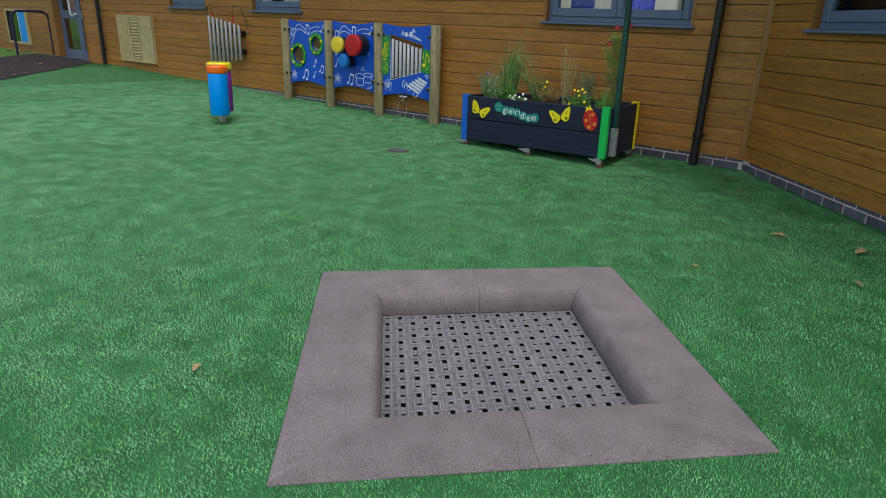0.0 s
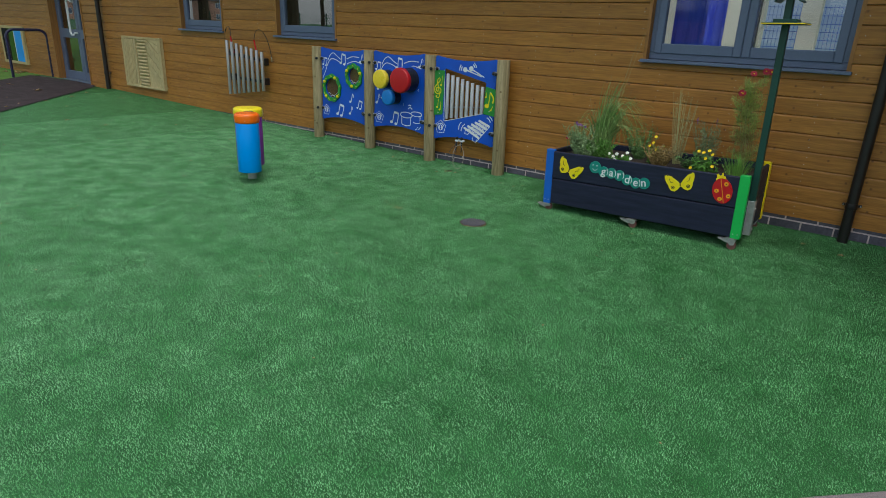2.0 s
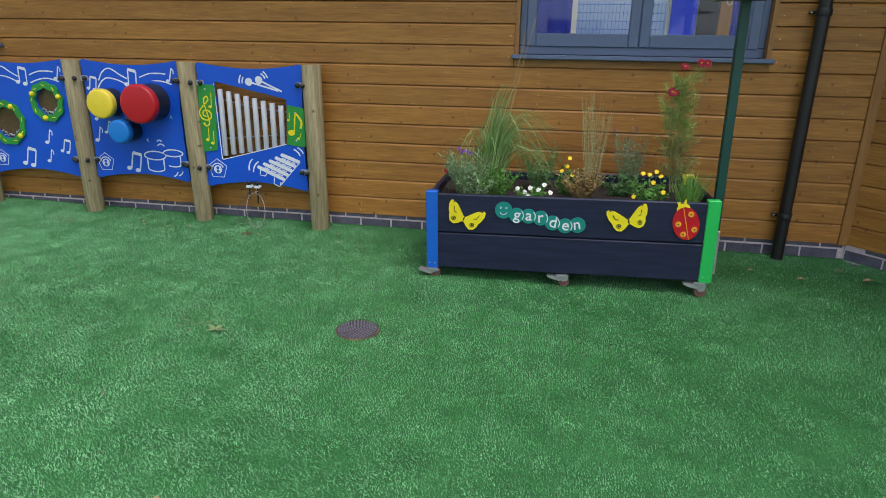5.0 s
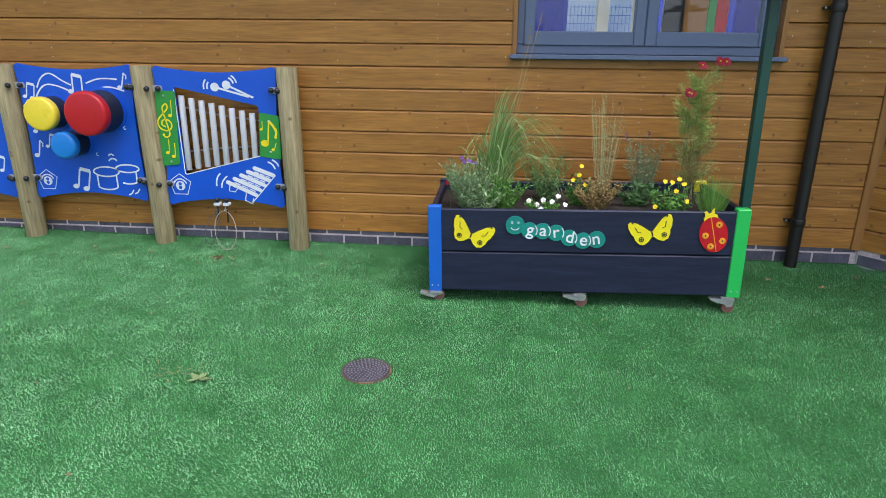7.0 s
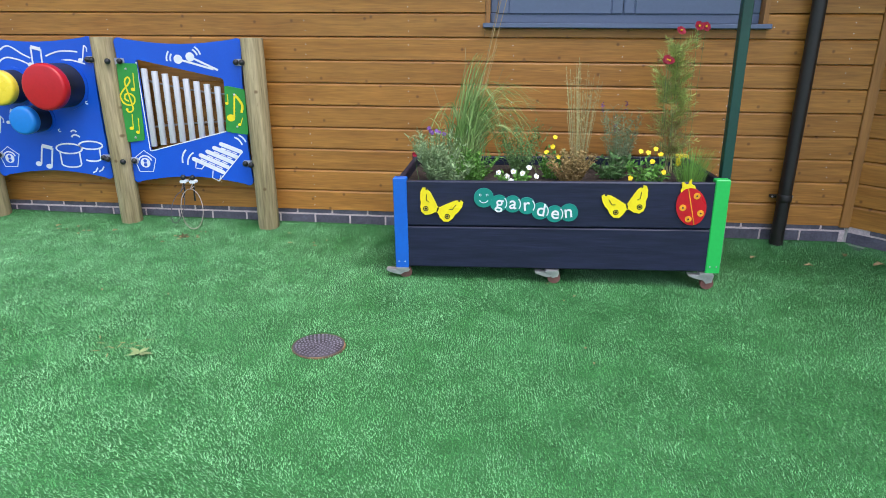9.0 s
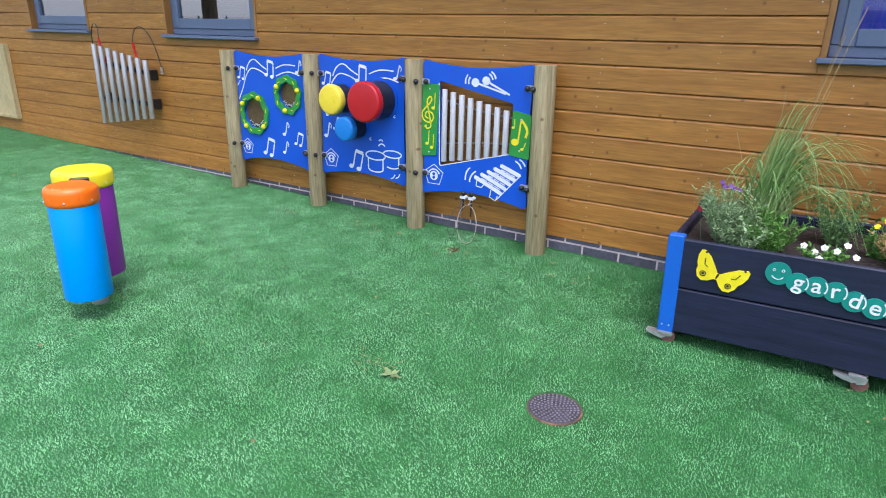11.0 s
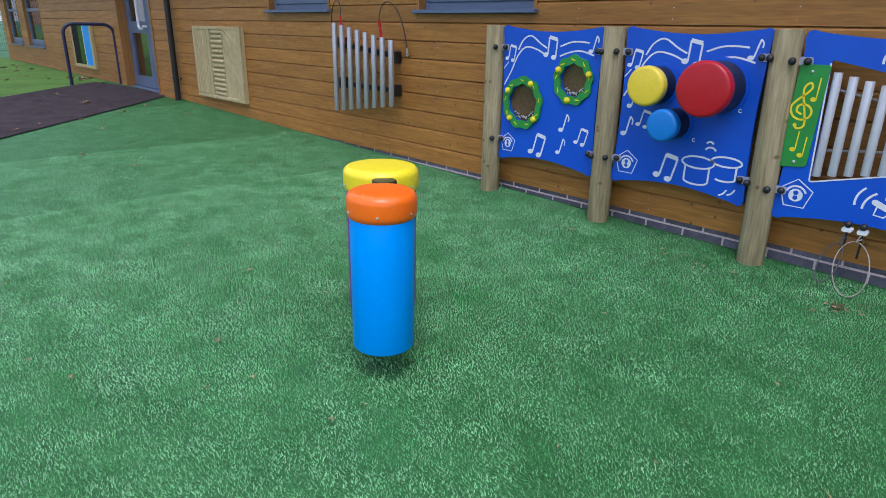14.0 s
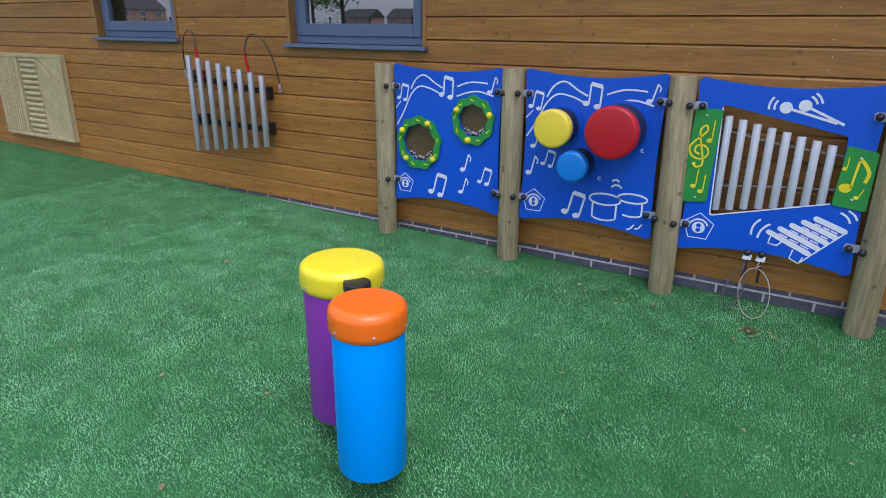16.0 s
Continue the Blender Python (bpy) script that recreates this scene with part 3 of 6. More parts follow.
for axis in range(2):
    strips = []
    for phase in range(2):
        bm = bmesh.new()
        n = NST * 4
        rows = []
        for i in range(n + 1):
            s = -0.4825 + 0.965 * i / n
            z = 0.0022 * math.cos(math.pi * (s + 0.4825) / sp + math.pi * (phase + axis) + math.pi / 2 * 0)
            rows.append([bm.verts.new((x * SW, s, z)) for x in (-0.5, -0.33, -0.26, 0.26, 0.33, 0.5)])
        for p, q in zip(rows, rows[1:]):
            for k in range(5):
                bm.faces.new((p[k], p[k + 1], q[k + 1], q[k])).material_index = k % 2
        strips.append(part("webbing_strip", bm, M_BED, tramp, smooth=True))
        strips[-1].data.materials.append(M_STITCH)
    for k in range(NST):
        m = Matrix.Rotation(radians(90 * axis), 4, "Z") @ Matrix.Translation((-0.4825 + sp * (k + 0.5), 0, -0.098 - 0.0004 * axis))
        if k < 2:
            strips[k].matrix_basis = m
        else:
            again(strips[k % 2], m)

for ob in list(tramp.children):
    me = ob.data.copy()
    me.transform(skew @ ob.matrix_basis)
    ob.data, ob.matrix_basis = me, Matrix()

# ---- manhole ----
mh = thing("manhole_cover", "small round dark ribbed drain cover set in the turf", "drain cover", m=Matrix.Translation((-4.312, 4.757, float(gz(-4.31, 4.77)))))
part("rim", cyl(0.102, -0.02, 0.007, 40, bev=0.002), surf("rusty_rim", (0.24, 0.13, 0.065), (0.10, 0.07, 0.045), scale=9, band=(0.42, 0.56)), mh, "orange-brown rim")
cover = part("cover", cyl(0.096, -0.02, 0.009, 40, bev=0.002), surf("cast_iron_cover", (0.085, 0.075, 0.098), (0.035, 0.030, 0.038), scale=40, rough=0.6, bump=0.9, bscale=160, fine=0.5), mh)
bm = bmesh.new()
for k in range(7):
    for j in range(4 + 5 * k):
        a, rr = 2 * math.pi * (j + 0.5 * (k % 2)) / (4 + 5 * k), 0.009 + 0.0128 * k
        cyl(0.0036, 0.0088, 0.0112, 6, m=Matrix.Translation((rr * math.cos(a), rr * math.sin(a), 0)), bm=bm)
tagged(part("grip_studs", bm, surf("worn_iron", (0.23, 0.215, 0.26), (0.14, 0.13, 0.16), scale=30, rough=0.5, fine=0.3), cover, "worn raised studs"), kind="stuff")

# ---- downpipes ----
for x, s, g in ((-2.032, 0.036, True), (-13.28, 0.036, False)):
    dp = thing("downpipe", "black round plastic rainwater downpipe with collars and brackets", "downpipe", "downpipes", m=Matrix.Translation((x, WALLY - 0.062, float(gz(x)))))
    part("pipe", cyl(s, -0.05, 2.9 - float(gz(x)), 20), M_PIPE, dp, smooth=True)
    for z in (0.30, 1.49, 2.6):
        part("collar", cyl(s + 0.005, z - 0.022, z + 0.022, 20, bev=0.004), M_PIPE, dp, smooth=True)
        part("bracket", box(-0.062, 0.062, 0.028, 0.058, z - 0.008, z + 0.008, bev=0.003), M_PIPE, dp)
        for sx in (-1, 1):
            part("bolt", ball(0.006, (sx * 0.055, 0.026, z)), M_STEEL, dp)
    if g:
        gm = bmesh.new()
        for k in range(-3, 4):
            box(-0.06, 0.06, k * 0.015 - 0.003, k * 0.015 + 0.003, 0.004, 0.012, bm=gm)
            box(k * 0.018 - 0.003, k * 0.018 + 0.003, -0.05, 0.05, 0.003, 0.010, bm=gm)
        gully = thing("gully_grate", "black plastic drain grate at the foot of the downpipe", "drain grate", m=Matrix.Translation((x - 0.03, WALLY - 0.09, float(gz(x)))))
        part("grid", gm, M_BLACK, gully)

# ---- music panels ----
PW, PH, PFY = 0.728, 0.83, 6.262
PLACES = ((-7.680, 0.300, 0.744, 0.846), (-6.804, 0.306, 0.755, 0.844), (-5.915, 0.290, 0.767, 0.854))      # x, z, width, height of each panel
POSTX = ((-7.750, 0.0), (-6.866, -0.6), (-5.967, -1.0), (-5.069, -0.7))      # x and lean
for i, (x, lean) in enumerate(POSTX):
    po = thing("timber_post", "round treated pine post holding the music panels", "post", "music panel posts", m=Matrix.Translation((x, 6.266 if i < 3 else 6.262, float(gz(x)))) @ Matrix.Rotation(radians(lean), 4, "Y"))
    part("shaft", cyl(0.063, -0.05, 1.146 - float(gz(x)), 28, bev=0.006), M_POST, po, smooth=True)


def panel_outline(w=PW, hh=PH):
    top = [(w * t, hh - 0.033 * math.sin(math.pi * t)) for t in (k / 14 for k in range(1, 14))]
    bottom = [(w * t, 0.045 * math.sin(math.pi * t)) for t in (k / 14 for k in range(1, 14))]
    left = [(0.016 * math.sin(math.pi * t), hh * t) for t in (k / 10 for k in range(1, 10))]
    right = [(w - 0.016 * math.sin(math.pi * t), hh * t) for t in (k / 10 for k in range(1, 10))]
    rc = 0.028
    c = lambda x, z, a: arc(x, z, rc, a, a + 90, 4)
    pts = c(rc, rc, 180) + [p for p in bottom if rc < p[0] < w - rc] + c(w - rc, rc, 270) + right + c(w - rc, hh - rc, 0) + [p for p in top[::-1] if rc < p[0] < w - rc] + c(rc, hh - rc, 90) + left[::-1]
    return pts


def note(bm, x, z, s, y, double=True, lean=10):
    """A quaver, or two joined: round heads, stems and a beam."""
    la = math.tan(radians(lean)) * s
    heads = [(x, z), (x + 0.55 * s, z - 0.12 * s)] if double else [(x, z)]
    tops = []
    for hx, hz in heads:
        plate(bm, circle(hx, hz, 0.17 * s, 12, 0.13 * s), y, 0.0019)
        st = (hx + 0.14 * s, hz)
        tp = (hx + 0.14 * s + la, hz + 0.95 * s)
        ribbon(bm, [st, tp], 0.085 * s, y, 0.0017)
        tops.append(tp)
    if double:
        ribbon(bm, [tops[0], tops[1]], 0.19 * s, y, 0.0019)
    else:
        ribbon(bm, [tops[0], (tops[0][0] + 0.16 * s, tops[0][1] - 0.2 * s), (tops[0][0] + 0.12 * s, tops[0][1] - 0.42 * s)], 0.07 * s, y, 0.0019)


def logo(parent, x, z, s, y):
    bm = bmesh.new()
    ribbon(bm, [(x + s * math.cos(radians(90 + 72 * k)), z + s * math.sin(radians(90 + 72 * k))) for k in range(5)], 0.005, y, closed=True)
    plate(bm, circle(x, z - 0.004, s * 0.42, 18), y)
    ribbon(bm, arc(x, z - 0.004, s * 0.6, 20, 160), s * 0.12, y, 0.001)
    part("logo_plate", bm, M_WHITE, parent, "white pentagon emblem")
    bm = bmesh.new()
    for k in (-1, 1):
        plate(bm, circle(x, z - 0.004 + k * s * 0.16, s * 0.17, 5, a0=radians(90 * k)), y - 0.0015, 0.001)
    part("logo_mark", bm, M_BLUE, parent)


def spline(P, n=6):
    out = []
    for i in range(len(P) - 1):
        p0, p1, p2, p3 = (Vector(P[max(0, min(len(P) - 1, j))]) for j in (i - 1, i, i + 1, i + 2))
        for k in range(n):
            t = k / n
            out.append((0.5 * ((2 * p1) + (p2 - p0) * t + (2 * p0 - 5 * p1 + 4 * p2 - p3) * t * t + (3 * p1 - p0 - 3 * p2 + p3) * t ** 3)).to_tuple())
    return out + [tuple(P[-1])]


def wave(parent, y):
    bm = bmesh.new()
    f = lambda pts: [(p[0] * PW, p[1] * PH) for p in pts]
    ribbon(bm, spline(f([(0.17, 0.83), (0.22, 0.90), (0.30, 0.93), (0.40, 0.88), (0.47, 0.85)])), 0.0085, y)
    ribbon(bm, spline(f([(0.03, 0.57), (0.10, 0.67), (0.17, 0.79), (0.25, 0.85), (0.36, 0.84), (0.47, 0.80)])), 0.0085, y)
    ribbon(bm, spline(f([(0.60, 0.865), (0.70, 0.895), (0.79, 0.90), (0.87, 0.895)])), 0.0085, y)
    ribbon(bm, spline(f([(0.60, 0.80), (0.70, 0.83), (0.80, 0.84), (0.92, 0.815)])), 0.0085, y)
    ribbon(bm, f([(0.02, 0.69), (0.07, 0.74)]), 0.006, y)
    part("stave_line", bm, M_WHITE, parent, "white engraved wavy stave")
    bm = bmesh.new()
    note(bm, 0.05 * PW, 0.765 * PH, 0.082, y)
    part("note_motif", bm, M_WHITE, parent)
    bm = bmesh.new()
    note(bm, 0.46 * PW, 0.805 * PH, 0.105, y, lean=3)
    part("note_motif", bm, M_WHITE, parent)
    bm = bmesh.new()
    note(bm, 0.885 * PW, 0.84 * PH, 0.088, y, False, 14)
    part("note_motif", bm, M_WHITE, parent)


def bolts(parent):
    for u, v in ((0.0, 0.845), (1.0, 0.845), (0.0, 0.16), (1.0, 0.16)):
        s = -1 if u == 0 else 1
        x = PW * u - s * 0.03
        plt = part("bracket_plate", slab(rounded([(min(x, x + s * 0.085) - 0.018, PH * v - 0.018), (max(x, x + s * 0.085) + 0.018, PH * v - 0.018), (max(x, x + s * 0.085) + 0.018, PH * v + 0.018), (min(x, x + s * 0.085) - 0.018, PH * v + 0.018)], 0.012), [], -0.004, 0.0), M_PLATE, parent, "pale grey bracket plate")
        xs2 = (x, x + s * 0.048)
        for k, bx in enumerate(xs2):
            part("bolt_cap", ball(0.0165, (bx, -0.018 if k == 0 else -0.055, PH * v)), M_BLACK, parent, smooth=True)


panels = []
for (x0, z0, pw, ph), label in zip(PLACES, ("blue music panel with two green flower-ringed windows", "blue music panel with three coloured drums", "blue music panel with eight metal chimes")):
    panels.append(thing("music_panel", label, "music panel", "music panels", m=Matrix.Translation((x0, PFY, z0)) @ Matrix.Diagonal((pw / PW, 1, ph / PH, 1))))

# first: two ringed windows
p1 = panels[0]
rings = ((0.185, 0.375, 0.158, 0.112, (150, 62, 228, 318)), (0.548, 0.535, 0.138, 0.092, (152, 20, 258)))
part("board", slab(panel_outline(), [circle(a, b, d, 28) for a, b, c, d, e in rings], 0, 0.018), M_BLUE, p1)
for a, b, ro, ri, studs in rings:
    wob = [(a + (ro + 0.006 * math.sin(9 * t)) * math.cos(t) * 0.96, b + (ro + 0.006 * math.sin(9 * t)) * math.sin(t)) for t in (2 * math.pi * k / 72 for k in range(72))]
    inn = [(a + (ri + 0.005 * math.sin(9 * t)) * math.cos(t), b + (ri + 0.005 * math.sin(9 * t)) * math.sin(t)) for t in (2 * math.pi * k / 54 for k in range(54))]
    rg = part("flower_ring", slab(wob, [inn], -0.016, 0.0), M_GREEN, p1, "scalloped green ring")
    for k in range(9):
        bm = bmesh.new()
        t = 2 * math.pi * (k + 0.3) / 9
        rm = (ro + ri) / 2
        cx, cz = a + rm * math.cos(t), b + rm * math.sin(t)
        plate(bm, [(cx + 0.017 * math.cos(q) * math.cos(t + 1.2) - 0.0035 * math.sin(q) * math.sin(t + 1.2), cz + 0.017 * math.cos(q) * math.sin(t + 1.2) + 0.0035 * math.sin(q) * math.cos(t + 1.2)) for q in (2 * math.pi * j / 10 for j in range(10))], -0.016)
        part("leaf_groove", bm, M_YELLOW, rg)
    for s in studs:
        rm = (ro + ri) / 2
        part("stud", ball(0.019, (a + rm * math.cos(radians(s)), -0.018, b + rm * math.sin(radians(s)))), M_YELLOW, rg, "yellow dome", smooth=True)
    bm = bmesh.new()
    # Opaque brown stands in for the wall showing through a clear cover.
    part("window_plate", slab(circle(a, b, ri + 0.012, 28), [], 0.02, 0.023), surf("smoked_plate", (0.13, 0.075, 0.035), (0.10, 0.055, 0.03), rough=0.15, spec=0.8), p1, "glossy brown plate standing in for a clear cover")
    rng = random.Random(4)
    bm = bmesh.new()
    for k in range(34):
        t = radians(rng.uniform(215, 325))
        rr = ri * rng.uniform(0.72, 0.97)
        ball(0.005, (a + rr * math.cos(t), 0.013, b + rr * math.sin(t)), bm=bm, n=4)
    tagged(part("bead_pile", bm, M_STEEL, p1, "small loose metal beads"), kind="stuff")
wave(p1, 0.0)
for x, z, s, d in ((0.365, 0.10, 0.118, True), (0.82, 0.225, 0.085, True), (0.665, 0.295, 0.098, False), (0.65, 0.13, 0.09, False)):
    bm = bmesh.new()
    note(bm, x * PW, z * PH, s, 0.0, d, 14)
    part("note_motif", bm, M_WHITE, p1)
logo(p1, 0.105 * PW, 0.135 * PH, 0.062, 0.0)
bolts(p1)

# second: three drums
p2 = panels[1]
part("board", slab(panel_outline(), [], 0, 0.018), M_BLUE, p2)
turn = Matrix.Rotation(radians(90), 4, "X")
for x, z, r, depth, mt, lb in ((0.523, 0.555, 0.130, 0.19, M_RED, "red drum head"), (0.213, 0.544, 0.100, 0.15, M_PALEYEL, "pale yellow drum head"), (0.332, 0.362, 0.081, 0.16, M_CYAN, "light blue drum head")):
    t = Matrix.Translation((x, 0, z)) @ turn
    dr = part("drum", cyl(r - 0.004, 0, depth - 0.02, 40, m=t), M_BLACK, p2, "black drum body", smooth=True)
    part("drum_head", cyl(r, depth - 0.062, depth, 44, m=t, bev=0.018, seg=4), mt, dr, lb, smooth=True)
    part("flange", cyl(r + 0.012, 0, 0.006, 40, m=t), M_BLUE, dr)
wave(p2, 0.0)
for x, z, s, d in ((0.365, 0.10, 0.118, True), (0.17, 0.40, 0.078, True), (0.06, 0.33, 0.10, False), (0.085, 0.51, 0.09, False)):
    bm = bmesh.new()
    note(bm, x * PW, z * PH, s, 0.0, d, 12)
    part("note_motif", bm, M_WHITE, p2)
bm = bmesh.new()
for cx, cz, rx, rz, zb, rb in ((0.478, 0.181, 0.082, 0.030, 0.078, 0.062), (0.618, 0.204, 0.074, 0.024, 0.114, 0.052)):
    ribbon(bm, circle(cx, cz, rx, 28, rz), 0.009, 0.0, closed=True)
    if zb < 0.1:
        ribbon(bm, [(cx - rb, cz - 0.022)] + arc(cx, zb + 0.01, rb, 180, 360, 12, rz * 0.7) + [(cx + rb, cz - 0.022)], 0.009, 0.0)
    else:
        ribbon(bm, arc(cx, zb + 0.01, rb, 215, 360, 12, rz * 0.7) + [(cx + rb, cz - 0.02)], 0.009, 0.0)
for cx, cz, r, a0, a1 in ((0.532, 0.235, 0.030, 30, 150), (0.525, 0.272, 0.020, 30, 150)):
    ribbon(bm, arc(cx, cz, r, a0, a1, 8), 0.009, 0.0)
for x in (0.605, 0.645):
    ribbon(bm, [(x, 0.035 + (x - 0.6) * 0.2), (x + 0.02, 0.045 + (x - 0.6) * 0.2), (x + 0.035, 0.068 + (x - 0.6) * 0.2)], 0.008, 0.0)
part("drum_motif", bm, M_WHITE, p2, "white engraved drum drawing")
for x, z in ((0.640, 0.456), (0.440, 0.290)):
    part("note_motif", ribbon(bmesh.new(), arc(x, z, 0.008, 60, 330, 10), 0.005, 0.0), M_WHITE, p2)
logo(p2, 0.115 * PW, 0.14 * PH, 0.068, 0.0)
bolts(p2)

# third: chimes
p3 = panels[2]
trap = rounded([(0.115, 0.713), (0.610, 0.612), (0.610, 0.320), (0.128, 0.190)], 0.014, 3)
part("board", slab(panel_outline(), [trap], 0, 0.018), M_BLUE, p3)
bm = bmesh.new()
ribbon(bm, [trap[k] for k in range(11, 16)] + [trap[0]], 0.006, 0.0)
part("cutout_edge", bm, M_WHITE, p3)
for k in range(8):
    u = 0.145 + 0.0595 * k
    zt, zb = 0.662 - 0.0135 * k, 0.217 + 0.0108 * k
    ch = part("chime", cyl(0.0175, zb, zt, 18, m=Matrix.Translation((u, 0.02, 0)), bev=0.002), M_CHIME_P, p3, smooth=True)
for z0, z1 in ((0.605, 0.52), (0.322, 0.372)):
    part("cord", tube([(0.09 + 0.53 * t, 0.046, z0 + (z1 - z0) * t - 0.012 * math.sin(math.pi * t) * (1 if z0 > 0.5 else -0.4)) for t in (i / 10 for i in range(11))], 0.006, 6), surf("grey_cord", (0.35, 0.33, 0.32), rough=0.9), p3)
for pts, nts in (((( -0.012, 0.24), (0.105, 0.255), (0.120, 0.69), (0.003, 0.69)), 0), (((0.600, 0.315), (0.728, 0.300), (0.728, 0.555), (0.614, 0.575)), 1)):
    gp = part("green_plate", slab(rounded(list(pts), 0.012, 3), [], -0.007, 0.0), M_GREEN, p3, "green plate with yellow notes")
    bm = bmesh.new()
    if nts == 0:
        clef = ((0.0, -0.16), (-0.10, -0.10), (-0.08, 0.02), (0.05, 0.05), (0.16, -0.05), (0.14, -0.2), (0.0, -0.27), (-0.16, -0.2), (-0.22, -0.02), (-0.12, 0.14), (0.02, 0.28), (0.10, 0.40), (0.06, 0.5), (-0.03, 0.42), (-0.04, 0.28), (0.02, 0.0), (0.08, -0.3), (0.06, -0.42), (-0.04, -0.46), (-0.1, -0.4))
        ribbon(bm, spline([(0.046 + 0.215 * a, 0.512 + 0.205 * b) for a, b in clef], 5), 0.0085, -0.007)
        plate(bm, circle(0.027, 0.432, 0.008, 10), -0.007, 0.0021)
        for hx, hz, top in ((0.079, 0.546, 0.638), (0.038, 0.324, 0.407), (0.072, 0.302, 0.385)):
            plate(bm, circle(hx, hz, 0.0125, 12, 0.010), -0.007)
            ribbon(bm, [(hx + 0.010, hz), (hx + 0.014, top)], 0.005, -0.007)
    else:
        plate(bm, circle(0.636, 0.395, 0.024, 16, 0.020), -0.007)
        ribbon(bm, [(0.655, 0.398), (0.668, 0.530)], 0.009, -0.007)
        ribbon(bm, spline([(0.668, 0.525), (0.690, 0.500), (0.708, 0.465), (0.700, 0.425)]), 0.014, -0.007, 0.0017)
        for hx, hz, tx, tz in ((0.620, 0.477, 0.628, 0.527), (0.682, 0.358, 0.703, 0.398)):
            plate(bm, circle(hx, hz, 0.010, 10, 0.008), -0.007)
            ribbon(bm, [(hx + 0.007, hz), (tx, tz)], 0.004, -0.007)
    part("note_motif", bm, M_YELLOW, gp)
    for px, pz in ((sum(p[0] for p in pts) / 4, pts[0][1] + 0.03), (sum(p[0] for p in pts) / 4, pts[2][1] - 0.03)):
        part("screw", ball(0.007, (px, -0.008, pz), n=6), M_STEEL, gp)
bm = bmesh.new()
for a, b in (((0.362, 0.715), (0.56, 0.662)), ((0.432, 0.728), (0.585, 0.658))):
    ribbon(bm, [a, b], 0.011, 0.0)
    plate(bm, circle(*a, 0.025, 18), 0.0, 0.002)
for cx, cz, r, a0, a1 in ((0.362, 0.715, 0.045, 140, 195), (0.362, 0.715, 0.066, 140, 190), (0.432, 0.728, 0.043, 12, 68), (0.432, 0.728, 0.062, 12, 60)):
    ribbon(bm, arc(cx, cz, r, a0, a1, 6), 0.009, 0.0)
part("mallet_motif", bm, M_WHITE, p3, "white engraved mallets")
bm = bmesh.new()
for k in range(5):
    a, b = Vector((0.386 + 0.043 * k, 0.151 + 0.0228 * k)), Vector((0.555 + 0.029 * k, 0.076 + 0.031 * k))
    ribbon(bm, [a, b], 0.024, 0.0, 0.0018)
    for e in (a, b):
        plate(bm, circle(*e, 0.0118, 10), 0.0, 0.0023)
for k in range(4):
    a, b = Vector((0.4245 + 0.043 * k, 0.1525 + 0.0228 * k)), Vector((0.557 + 0.031 * k, 0.0965 + 0.030 * k))
    for u0, u1 in ((0.02, 0.3), (0.36, 0.64), (0.7, 0.97)):
        ribbon(bm, [a.lerp(b, u0), a.lerp(b, u1)], 0.006, 0.0, 0.0016)
ribbon(bm, [(0.397, 0.135), (0.391, 0.097), (0.427, 0.092), (0.443, 0.112)], 0.006, 0.0)
ribbon(bm, [(0.494, 0.085), (0.486, 0.041), (0.524, 0.022), (0.538, 0.055)], 0.006, 0.0)
ribbon(bm, [(0.524, 0.022), (0.675, 0.194)], 0.006, 0.0)
for cx, cz, r, a0, a1 in ((0.40, 0.14, 0.085, 130, 190), (0.43, 0.115, 0.085, 120, 180), (0.625, 0.225, 0.06, 15, 75), (0.645, 0.235, 0.065, 20, 70)):
    ribbon(bm, arc(cx, cz, r, a0, a1, 7), 0.009, 0.0)
part("xylophone_motif", bm, M_WHITE, p3, "white engraved xylophone drawing")
logo(p3, 0.12 * PW, 0.15 * PH, 0.070, 0.0)
bolts(p3)
for k, x in enumerate((0.335, 0.395)):
    bt = thing("beater", "black-headed beater hanging on cords under the chime panel", "beater", "chime beaters", m=Matrix.Translation((PLACES[2][0] + x, PFY, PLACES[2][1] + 0.01)))
    part("holder", slab(rounded([(-0.020, 0.0), (0.020, 0.0), (0.020, 0.018), (-0.020, 0.018)], 0.008, 3), [], -0.035, 0.0), M_WHITE, bt, "white holder")
    part("head", ball(0.0165, (0, -0.025, 0.034)), M_BLACK, bt, smooth=True)
    part("stick", tube([(0, -0.025, 0.03), (0.003, -0.028, -0.05), (-0.01 + 0.012 * k, -0.03, -0.09 - 0.02 * k)], 0.0055), M_BLACK, bt)
    cx, cz, rx, rz, tl = ((-0.03, -0.145, 0.040, 0.09, 0.15), (0.0, -0.150, 0.070, 0.118, -0.1))[k]
    loop = [(cx + rx * math.cos(a) + tl * rz * math.sin(a), -0.045 - 0.03 * (1 - math.sin(a)), cz + rz * math.sin(a)) for a in (math.pi / 2 + 2 * math.pi * i / 26 for i in range(27))]
    part("cord", tube([(0, -0.028, 0.0)] + loop + [(0.006, -0.030, -0.02)], 0.0026, 6), surf("pale_cord" if k else "dark_cord", (0.45, 0.38, 0.33) if k else (0.10, 0.10, 0.11), rough=0.7), bt, "thin plastic-coated cord", smooth=True)

# ---- bongo drums on the turf ----
bongo = thing("floor_drums", "blue and purple floor drums with orange and yellow caps", "drums", m=Matrix.Translation((-6.328, 4.208, float(gz(-6.335, 4.2)))))
G = float(gz(-6.335, 4.2))
